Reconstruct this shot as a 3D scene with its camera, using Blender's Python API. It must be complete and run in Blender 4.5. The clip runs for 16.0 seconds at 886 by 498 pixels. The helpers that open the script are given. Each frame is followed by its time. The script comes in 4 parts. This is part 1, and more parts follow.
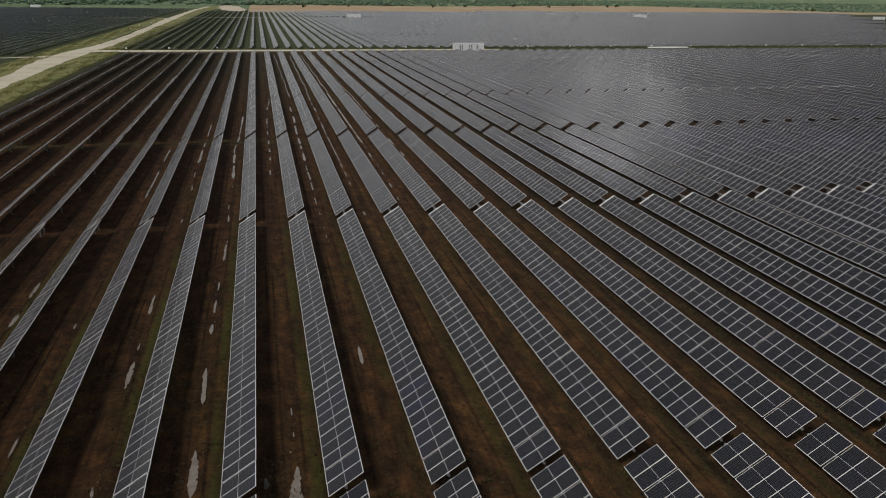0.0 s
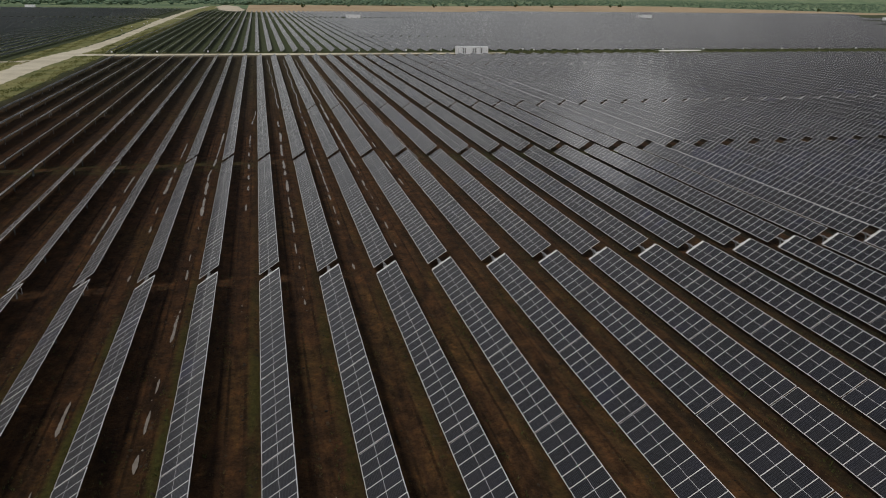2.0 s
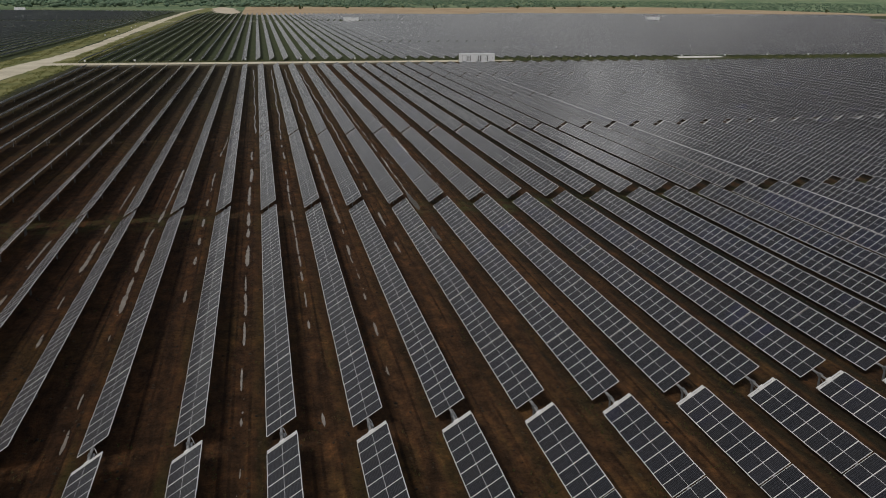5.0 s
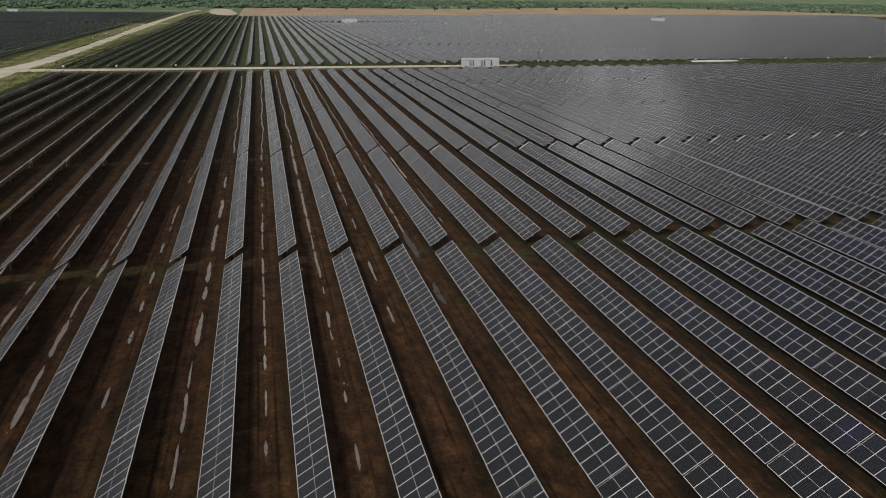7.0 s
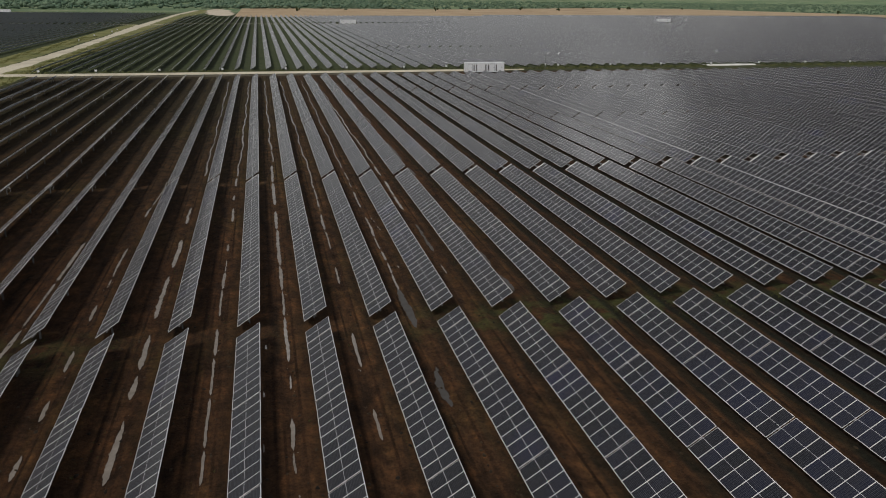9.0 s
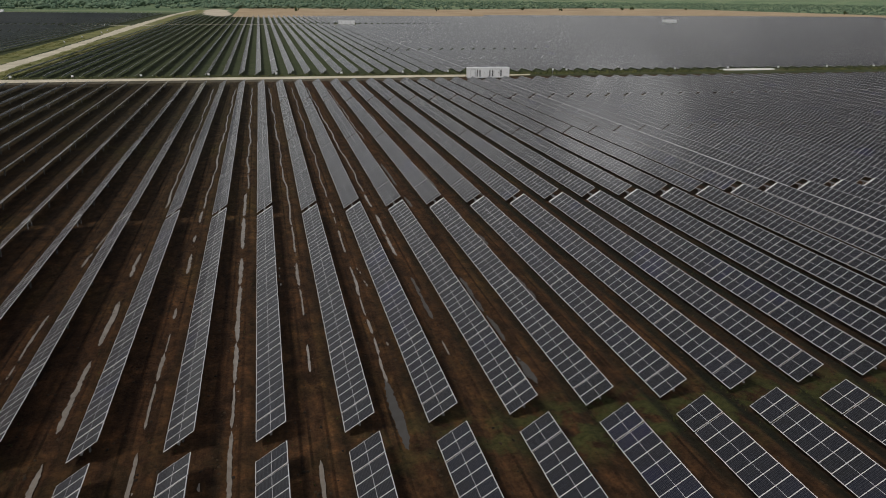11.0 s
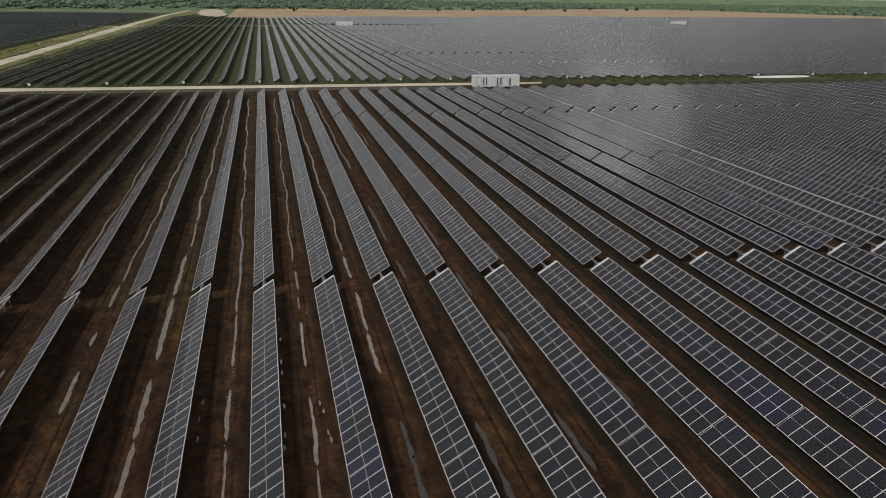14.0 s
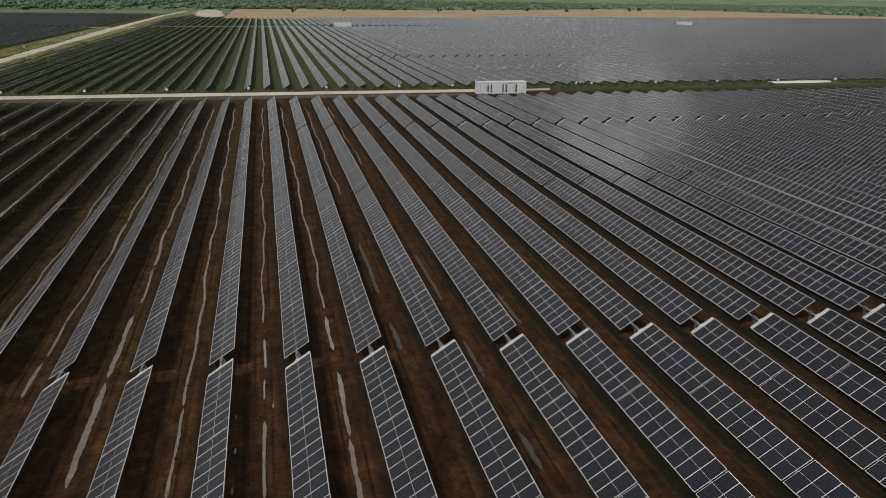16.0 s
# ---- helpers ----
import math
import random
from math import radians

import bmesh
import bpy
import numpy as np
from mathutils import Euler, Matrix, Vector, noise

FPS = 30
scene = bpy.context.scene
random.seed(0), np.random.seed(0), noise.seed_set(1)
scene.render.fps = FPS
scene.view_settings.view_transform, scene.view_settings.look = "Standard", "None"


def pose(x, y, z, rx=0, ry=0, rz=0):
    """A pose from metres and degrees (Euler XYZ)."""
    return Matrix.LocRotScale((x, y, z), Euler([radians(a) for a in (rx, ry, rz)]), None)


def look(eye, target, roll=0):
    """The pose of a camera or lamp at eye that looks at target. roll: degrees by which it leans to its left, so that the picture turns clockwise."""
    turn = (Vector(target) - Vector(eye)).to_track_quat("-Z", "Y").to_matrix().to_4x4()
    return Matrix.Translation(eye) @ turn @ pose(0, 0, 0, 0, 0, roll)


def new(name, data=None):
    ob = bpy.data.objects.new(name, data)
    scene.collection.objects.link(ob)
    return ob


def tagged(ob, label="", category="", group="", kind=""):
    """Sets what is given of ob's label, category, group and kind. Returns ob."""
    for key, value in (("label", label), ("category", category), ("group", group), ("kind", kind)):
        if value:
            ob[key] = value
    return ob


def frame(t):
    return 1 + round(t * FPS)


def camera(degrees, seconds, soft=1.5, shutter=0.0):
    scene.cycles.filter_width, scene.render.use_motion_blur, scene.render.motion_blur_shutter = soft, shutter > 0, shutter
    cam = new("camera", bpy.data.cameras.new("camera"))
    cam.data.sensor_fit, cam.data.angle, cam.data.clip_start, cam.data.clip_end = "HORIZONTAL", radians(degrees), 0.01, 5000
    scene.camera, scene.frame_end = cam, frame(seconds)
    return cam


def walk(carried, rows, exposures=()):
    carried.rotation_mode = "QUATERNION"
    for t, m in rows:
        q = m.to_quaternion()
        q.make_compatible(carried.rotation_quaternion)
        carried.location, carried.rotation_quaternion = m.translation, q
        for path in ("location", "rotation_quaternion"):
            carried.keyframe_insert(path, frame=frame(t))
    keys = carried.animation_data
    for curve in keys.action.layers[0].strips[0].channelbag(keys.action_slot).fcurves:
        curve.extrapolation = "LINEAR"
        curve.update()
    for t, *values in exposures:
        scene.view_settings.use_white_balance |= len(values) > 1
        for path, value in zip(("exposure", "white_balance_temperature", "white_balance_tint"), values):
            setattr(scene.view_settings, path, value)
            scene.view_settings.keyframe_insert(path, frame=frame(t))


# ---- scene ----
# The camera: a drone gliding forward, about 25 m up, across a field of solar trackers.
# Rows of trackers run along y; x is square to them, to the right. Row k has its high edge at x = 5 k.
FOV = 59.68
cam = camera(FOV, 16.0, soft=1.0)
ROWS = [
    (0, -3.689, 91.072, 23.486, -12.990, -18.395, -0.707),
    (0.5, -2.962, 95.093, 23.658, -12.973, -18.422, -0.760),
    (1, -2.094, 99.066, 23.703, -12.946, -18.412, -0.758),
    (1.5, -1.397, 103.072, 23.823, -12.965, -18.413, -0.745),
    (2, -0.534, 107.065, 24.022, -12.924, -18.435, -0.742),
    (2.5, 0.164, 111.110, 24.100, -12.949, -18.431, -0.717),
    (3, 0.974, 115.331, 24.207, -12.958, -18.421, -0.684),
    (3.5, 1.842, 119.490, 24.288, -12.941, -18.415, -0.670),
    (6, 5.907, 140.527, 24.842, -12.911, -18.357, -0.618),
    (6.5, 6.791, 144.688, 24.819, -12.914, -18.343, -0.604),
    (7, 7.777, 148.943, 24.679, -12.891, -18.320, -0.589),
    (7.5, 8.558, 153.076, 24.621, -12.886, -18.319, -0.597),
    (8, 9.448, 157.288, 24.554, -12.879, -18.309, -0.588),
    (8.5, 10.373, 161.435, 24.502, -12.869, -18.292, -0.585),
    (9, 11.278, 165.635, 24.538, -12.858, -18.298, -0.589),
    (9.5, 12.102, 169.688, 24.538, -12.847, -18.297, -0.604),
    (12, 16.762, 189.918, 24.784, -12.728, -18.341, -0.679),
    (12.5, 17.601, 193.979, 24.706, -12.702, -18.355, -0.714),
    (13, 18.466, 198.383, 24.506, -12.700, -18.320, -0.730),
    (13.5, 19.266, 202.648, 24.395, -12.709, -18.309, -0.757),
    (14, 20.233, 206.911, 24.354, -12.694, -18.281, -0.747),
    (14.5, 21.078, 210.906, 24.463, -12.678, -18.280, -0.724),
    (15, 21.866, 214.764, 24.644, -12.671, -18.152, -0.696),
    (15.5, 22.499, 218.018, 24.588, -12.655, -18.196, -0.676),
    (16, 23.114, 221.026, 24.510, -12.666, -18.276, -0.710),
]
walk(cam, [(t, pose(x, y, z, 90 + pitch, roll, yaw)) for t, x, y, z, yaw, pitch, roll in ROWS], [(0, -0.70), (7.5, -0.70), (12, -0.62), (16, -0.62)])

# ---- light: a veiled sun from the side that the panels face, and sunlit cloud over the other side ----
SUN_EL, SUN_AZ = 49.0, 230.0          # azimuth clockwise from +y
world = bpy.data.worlds.new("world")
scene.world = world
world.use_nodes = True
wn = world.node_tree.nodes
wl = world.node_tree.links
wn.clear()
sky = wn.new("ShaderNodeTexSky")
sky.sky_type = "NISHITA"
sky.sun_disc = False
sky.sun_elevation = radians(SUN_EL)
sky.sun_rotation = radians(SUN_AZ)
sky.air_density, sky.dust_density, sky.ozone_density = 1.0, 3.0, 1.0
wcoord = wn.new("ShaderNodeTexCoord")
wmap = wn.new("ShaderNodeMapping")
wmap.inputs["Scale"].default_value = (1.0, 1.0, 2.4)
wnoise = wn.new("ShaderNodeTexNoise")
wnoise.inputs["Scale"].default_value, wnoise.inputs["Detail"].default_value = 2.2, 5.0
wcloud = wn.new("ShaderNodeValToRGB")
wcloud.color_ramp.elements[0].position, wcloud.color_ramp.elements[1].position = 0.34, 0.68
wcloud.color_ramp.elements[0].color, wcloud.color_ramp.elements[1].color = (0.63, 0.635, 0.65, 1), (1.0, 0.99, 0.97, 1)
wdot = wn.new("ShaderNodeVectorMath")
wdot.operation = "DOT_PRODUCT"
wdot.inputs[1].default_value = (0.08, 0.875, 0.477)
wlit = wn.new("ShaderNodeMapRange")
for name, value in (("From Min", 0.74), ("From Max", 1.0), ("To Min", 0.0), ("To Max", 1.0)):
    wlit.inputs[name].default_value = value
wpow = wn.new("ShaderNodeMath")
wpow.operation = "POWER"
wpow.inputs[1].default_value = 4.0
wgain = wn.new("ShaderNodeMath")
wgain.operation = "MULTIPLY_ADD"
wgain.inputs[1].default_value, wgain.inputs[2].default_value = 4.2, 3.75
wgrey = wn.new("ShaderNodeVectorMath")
wgrey.operation = "SCALE"
wl.new(wcoord.outputs["Generated"], wdot.inputs[0])
wl.new(wdot.outputs["Value"], wlit.inputs["Value"])
wl.new(wlit.outputs["Result"], wpow.inputs[0])
wl.new(wpow.outputs["Value"], wgain.inputs[0])
whdot = wn.new("ShaderNodeVectorMath")
whdot.operation = "DOT_PRODUCT"
whdot.inputs[1].default_value = (0.030, 0.890, 0.455)
wheart = wn.new("ShaderNodeMapRange")
wheart.interpolation_type = "SMOOTHSTEP"
for name, value in (("From Min", 0.9952), ("From Max", 0.9999), ("To Min", 0.0), ("To Max", 30.0)):
    wheart.inputs[name].default_value = value
wl.new(wcoord.outputs["Generated"], whdot.inputs[0])
wl.new(whdot.outputs["Value"], wheart.inputs["Value"])
# the bright heart of the cloud is ragged
wrag = wn.new("ShaderNodeTexNoise")
wrag.inputs["Scale"].default_value, wrag.inputs["Detail"].default_value, wrag.inputs["Roughness"].default_value = 13.0, 6.0, 0.62
wragr = wn.new("ShaderNodeMapRange")
for name, value in (("From Min", 0.38), ("From Max", 0.66), ("To Min", 0.12), ("To Max", 1.5)):
    wragr.inputs[name].default_value = value
wheart2 = wn.new("ShaderNodeMath")
wheart2.operation = "MULTIPLY"
wl.new(wcoord.outputs["Generated"], wrag.inputs["Vector"])
wl.new(wrag.outputs["Fac"], wragr.inputs["Value"])
wl.new(wheart.outputs["Result"], wheart2.inputs[0])
wl.new(wragr.outputs["Result"], wheart2.inputs[1])
wsum2 = wn.new("ShaderNodeMath")
wl.new(wheart2.outputs["Value"], wsum2.inputs[0])
wl.new(wgain.outputs["Value"], wsum2.inputs[1])
wsep = wn.new("ShaderNodeSeparateXYZ")
wlow = wn.new("ShaderNodeMapRange")
for name, value in (("From Min", 0.16), ("From Max", -0.02), ("To Min", 0.0), ("To Max", 3.4)):
    wlow.inputs[name].default_value = value
wsum = wn.new("ShaderNodeMath")
wl.new(wcoord.outputs["Generated"], wsep.inputs["Vector"])
wl.new(wsep.outputs["Z"], wlow.inputs["Value"])
wl.new(wlow.outputs["Result"], wsum.inputs[0])
wl.new(wsum2.outputs["Value"], wsum.inputs[1])
# extra sky brightness low down and eastward, added to lighten the far panels
wlift = wn.new("ShaderNodeVectorMath")
wlift.operation = "DOT_PRODUCT"
wlift.inputs[1].default_value = (1.0, 0.0, -0.5)
wliftr = wn.new("ShaderNodeMapRange")
wliftr.interpolation_type = "SMOOTHSTEP"
for name, value in (("From Min", -0.16), ("From Max", -0.085), ("To Min", 0.0), ("To Max", 7.0)):
    wliftr.inputs[name].default_value = value
wl.new(wcoord.outputs["Generated"], wlift.inputs[0])
wl.new(wlift.outputs["Value"], wliftr.inputs["Value"])
weast = wn.new("ShaderNodeMapRange")
for name, value in (("From Min", 0.04), ("From Max", 0.19), ("To Min", 0.12), ("To Max", 1.0)):
    weast.inputs[name].default_value = value
wl.new(wsep.outputs["X"], weast.inputs["Value"])
wlifted = wn.new("ShaderNodeMath")
wlifted.operation = "MULTIPLY"
wl.new(wliftr.outputs["Result"], wlifted.inputs[0])
wl.new(weast.outputs["Result"], wlifted.inputs[1])
# thinner, bluer cloud higher up
whigh = wn.new("ShaderNodeMapRange")
for name, value in (("From Min", 0.42), ("From Max", 0.72), ("To Min", 1.0), ("To Max", 0.38)):
    whigh.inputs[name].default_value = value
wl.new(wsep.outputs["Z"], whigh.inputs["Value"])
# sky dimmed towards the west, added to darken the western panels' reflections
wdim = wn.new("ShaderNodeMapRange")
for name, value in (("From Min", -0.46), ("From Max", -0.14), ("To Min", 0.60), ("To Max", 1.0)):
    wdim.inputs[name].default_value = value
wl.new(wsep.outputs["X"], wdim.inputs["Value"])
wdimmed = wn.new("ShaderNodeMath")
wdimmed.operation = "MULTIPLY"
wl.new(wsum.outputs["Value"], wdimmed.inputs[0])
wl.new(wdim.outputs["Result"], wdimmed.inputs[1])
wthin = wn.new("ShaderNodeMath")
wthin.operation = "MULTIPLY"
wl.new(wdimmed.outputs["Value"], wthin.inputs[0])
wl.new(whigh.outputs["Result"], wthin.inputs[1])
# the wide aureole of the veiled sun
wsun = wn.new("ShaderNodeVectorMath")
wsun.operation = "DOT_PRODUCT"
wsun.inputs[1].default_value = (math.sin(radians(SUN_AZ)) * math.cos(radians(SUN_EL)), math.cos(radians(SUN_AZ)) * math.cos(radians(SUN_EL)), math.sin(radians(SUN_EL)))
waur = wn.new("ShaderNodeMapRange")
for name, value in (("From Min", 0.30), ("From Max", 1.0), ("To Min", 0.0), ("To Max", 7.0)):
    waur.inputs[name].default_value = value
wl.new(wcoord.outputs["Generated"], wsun.inputs[0])
wl.new(wsun.outputs["Value"], waur.inputs["Value"])
wall = wn.new("ShaderNodeMath")
wl.new(waur.outputs["Result"], wall.inputs[0])
wl.new(wthin.outputs["Value"], wall.inputs[1])
wtotal = wn.new("ShaderNodeMath")
wl.new(wall.outputs["Value"], wtotal.inputs[0])
wl.new(wlifted.outputs["Value"], wtotal.inputs[1])
wl.new(wtotal.outputs["Value"], wgrey.inputs["Scale"])
wmix = wn.new("ShaderNodeMix")
wmix.data_type = "RGBA"
wveil = wn.new("ShaderNodeMapRange")
for name, value in (("From Min", 0.40), ("From Max", 0.72), ("To Min", 0.82), ("To Max", 0.62)):
    wveil.inputs[name].default_value = value
wl.new(wsep.outputs["Z"], wveil.inputs["Value"])
wl.new(wveil.outputs["Result"], wmix.inputs["Factor"])
wback = wn.new("ShaderNodeBackground")
wback.inputs["Strength"].default_value = 0.1
wout = wn.new("ShaderNodeOutputWorld")
wl.new(wcoord.outputs["Generated"], wmap.inputs["Vector"])
wl.new(wmap.outputs["Vector"], wnoise.inputs["Vector"])
wl.new(wnoise.outputs["Fac"], wcloud.inputs["Fac"])
wl.new(wcloud.outputs["Color"], wgrey.inputs[0])
wl.new(sky.outputs["Color"], wmix.inputs["A"])
wl.new(wgrey.outputs["Vector"], wmix.inputs["B"])
wl.new(wmix.outputs["Result"], wback.inputs["Color"])
wl.new(wback.outputs["Background"], wout.inputs["Surface"])

sun_data = bpy.data.lights.new("sun", "SUN")
sun_data.energy, sun_data.angle, sun_data.color = 2.35, radians(11.0), (1.0, 0.95, 0.88)
sun = new("sun", sun_data)
sun.matrix_world = look((0, 0, 60), (-math.sin(radians(SUN_AZ)) * math.cos(radians(SUN_EL)), -math.cos(radians(SUN_AZ)) * math.cos(radians(SUN_EL)), 60 - math.sin(radians(SUN_EL))))


# ---- materials ----
class Nodes:
    """A small writer of node materials."""

    def __init__(self, name):
        self.mat = bpy.data.materials.new(name)
        self.mat.use_nodes = True
        self.t = self.mat.node_tree
        self.p = self.t.nodes["Principled BSDF"]

    def add(self, kind, **sets):
        n = self.t.nodes.new(kind)
        for k, v in sets.items():
            n.inputs[k.replace("_", " ")].default_value = v
        return n

    def link(self, a, b):
        self.t.links.new(a, b)

    def place(self, scale=(1, 1, 1)):
        c = self.t.nodes.new("ShaderNodeNewGeometry")
        m = self.t.nodes.new("ShaderNodeMapping")
        m.inputs["Scale"].default_value = scale
        self.link(c.outputs["Position"], m.inputs["Vector"])
        return m.outputs["Vector"]

    def noise(self, at, scale, detail=4.0, rough=0.6):
        n = self.add("ShaderNodeTexNoise", Scale=scale, Detail=detail, Roughness=rough)
        self.link(at, n.inputs["Vector"])
        return n.outputs["Fac"]

    def ramp(self, fac, stops):
        r = self.t.nodes.new("ShaderNodeValToRGB")
        e = r.color_ramp.elements
        while len(e) < len(stops):
            e.new(0.5)
        for el, (pos, col) in zip(e, stops):
            el.position = pos
            el.color = (*col, 1) if len(col) == 3 else col
        self.link(fac, r.inputs["Fac"])
        return r.outputs["Color"]

    def mix(self, fac, a, b, blend="MIX"):
        m = self.t.nodes.new("ShaderNodeMix")
        m.data_type, m.blend_type = "RGBA", blend
        for s, v in (("Factor", fac), ("A", a), ("B", b)):
            if isinstance(v, (int, float)):
                m.inputs[s].default_value = v
            elif isinstance(v, tuple):
                m.inputs[s].default_value = (*v, 1)
            else:
                self.link(v, m.inputs[s])
        return m.outputs["Result"]

    def pulse(self, value, at, wide):
        """One at a value, falling to nothing at a distance of wide."""
        d = self.add("ShaderNodeMath")
        d.operation = "SUBTRACT"
        d.inputs[1].default_value = at
        self.link(value, d.inputs[0])
        e = self.add("ShaderNodeMath")
        e.operation = "ABSOLUTE"
        self.link(d.outputs["Value"], e.inputs[0])
        r = self.add("ShaderNodeMapRange", From_Min=wide, From_Max=wide * 0.25)
        r.interpolation_type = "SMOOTHSTEP"
        self.link(e.outputs["Value"], r.inputs["Value"])
        return r.outputs["Result"]

    def color(self, v):
        if isinstance(v, tuple):
            self.p.inputs["Base Color"].default_value = (*v, 1)
        else:
            self.link(v, self.p.inputs["Base Color"])

    def rough(self, v):
        if isinstance(v, (int, float)):
            self.p.inputs["Roughness"].default_value = v
        else:
            self.link(v, self.p.inputs["Roughness"])

    def bump(self, height, strength=0.5, distance=0.05):
        b = self.add("ShaderNodeBump", Strength=strength, Distance=distance)
        self.link(height, b.inputs["Height"])
        self.link(b.outputs["Normal"], self.p.inputs["Normal"])


def glass_material(name, random_socket):
    """Dark photovoltaic glass; each module a touch different in tint."""
    m = Nodes(name)
    if random_socket == "object":
        src = m.t.nodes.new("ShaderNodeObjectInfo").outputs["Random"]
    else:
        src = m.t.nodes.new("ShaderNodeNewGeometry").outputs["Random Per Island"]
    tint = m.ramp(src, [(0.0, (0.006, 0.0064, 0.0092)), (0.6, (0.009, 0.0096, 0.0138)), (1.0, (0.0145, 0.014, 0.0205))])
    at = m.place()
    blue = m.ramp(m.noise(m.place((0.16, 0.05, 0.16)), 1.0, 3.0), [(0.54, (0, 0, 0)), (0.70, (1, 1, 1))])
    tint = m.mix(blue, tint, (0.010, 0.0115, 0.022))
    # a few deep blue modules, by the module and by the stretch
    odd = m.mix(1.0, m.ramp(m.noise(m.place((0.10, 0.06, 0.10)), 1.0, 2.0), [(0.60, (0, 0, 0)), (0.68, (1, 1, 1))]), m.ramp(src, [(0.35, (0.2, 0.2, 0.2)), (0.6, (1, 1, 1))]), "MULTIPLY")
    tint = m.mix(odd, tint, (0.013, 0.014, 0.045))
    # blue sky mirrored in one stretch of modules, put into their colour
    spot = m.t.nodes.new("ShaderNodeSeparateXYZ")
    m.link(at, spot.inputs["Vector"])
    across = m.add("ShaderNodeMapRange", From_Min=27.0, From_Max=36.0)
    m.link(spot.outputs["X"], across.inputs["Value"])
    sky_blue = m.mix(1.0, m.pulse(spot.outputs["Y"], 200.0, 14.0), across.outputs["Result"], "MULTIPLY")
    sky_blue = m.mix(1.0, sky_blue, m.ramp(src, [(0.15, (0.1, 0.1, 0.1)), (0.5, (0.9, 0.9, 0.9))]), "MULTIPLY")
    tint = m.mix(sky_blue, tint, (0.010, 0.013, 0.034))
    if random_socket == "object":
        oc = m.t.nodes.new("ShaderNodeTexCoord")
        cells = m.add("ShaderNodeTexBrick", Scale=1.0, Mortar_Size=0.007, Brick_Width=0.169, Row_Height=0.0855, Color1=(0, 0, 0, 1), Color2=(0, 0, 0, 1), Mortar=(1, 1, 1, 1))
        cells.offset = 0.0
        swap = m.t.nodes.new("ShaderNodeMapping")
        swap.inputs["Rotation"].default_value = (0, 0, math.pi / 2)
        m.link(oc.outputs["Object"], swap.inputs["Vector"])
        m.link(swap.outputs["Vector"], cells.inputs["Vector"])
        tint = m.mix(cells.outputs["Color"], tint, (0.080, 0.083, 0.096))
    if random_socket == "far":
        # the frames of modules too far off to be built one by one
        sep = m.t.nodes.new("ShaderNodeSeparateXYZ")
        m.link(at, sep.inputs["Vector"])
        step = m.t.nodes.new("ShaderNodeMath")
        step.operation = "FLOORED_MODULO"
        step.inputs[1].default_value = 1.0372
        m.link(sep.outputs["Y"], step.inputs[0])
        tint = m.mix(m.pulse(step.outputs["Value"], 0.5, 0.05), tint, (0.8, 0.8, 0.8))
    dust = m.ramp(m.noise(at, 0.5, 6.0, 0.7), [(0.42, (0, 0, 0)), (0.85, (0.7, 0.7, 0.7))])
    m.color(m.mix(dust, tint, (0.030, 0.028, 0.026)))
    m.rough(m.ramp(m.noise(at, 1.3, 3.0), [(0.3, (0.075,) * 3), (0.75, (0.14,) * 3)]))
    m.p.inputs["IOR"].default_value = 1.45
    m.p.inputs["Specular IOR Level"].default_value = 0.45
    # a film of dust, seen most at a grazing angle
    m.p.inputs["Sheen Weight"].default_value = 0.26
    m.p.inputs["Sheen Roughness"].default_value = 0.45
    m.p.inputs["Sheen Tint"].default_value = (1.0, 0.98, 0.96, 1)
    return m.mat


def metal_material(name, base, metallic, lo, hi, scale=3.0):
    m = Nodes(name)
    at = m.place()
    n = m.noise(at, scale, 5.0)
    m.color(m.mix(n, tuple(c * 0.82 for c in base), base))
    m.p.inputs["Metallic"].default_value = metallic
    m.rough(m.ramp(n, [(0.3, (lo,) * 3), (0.7, (hi,) * 3)]))
    return m.mat


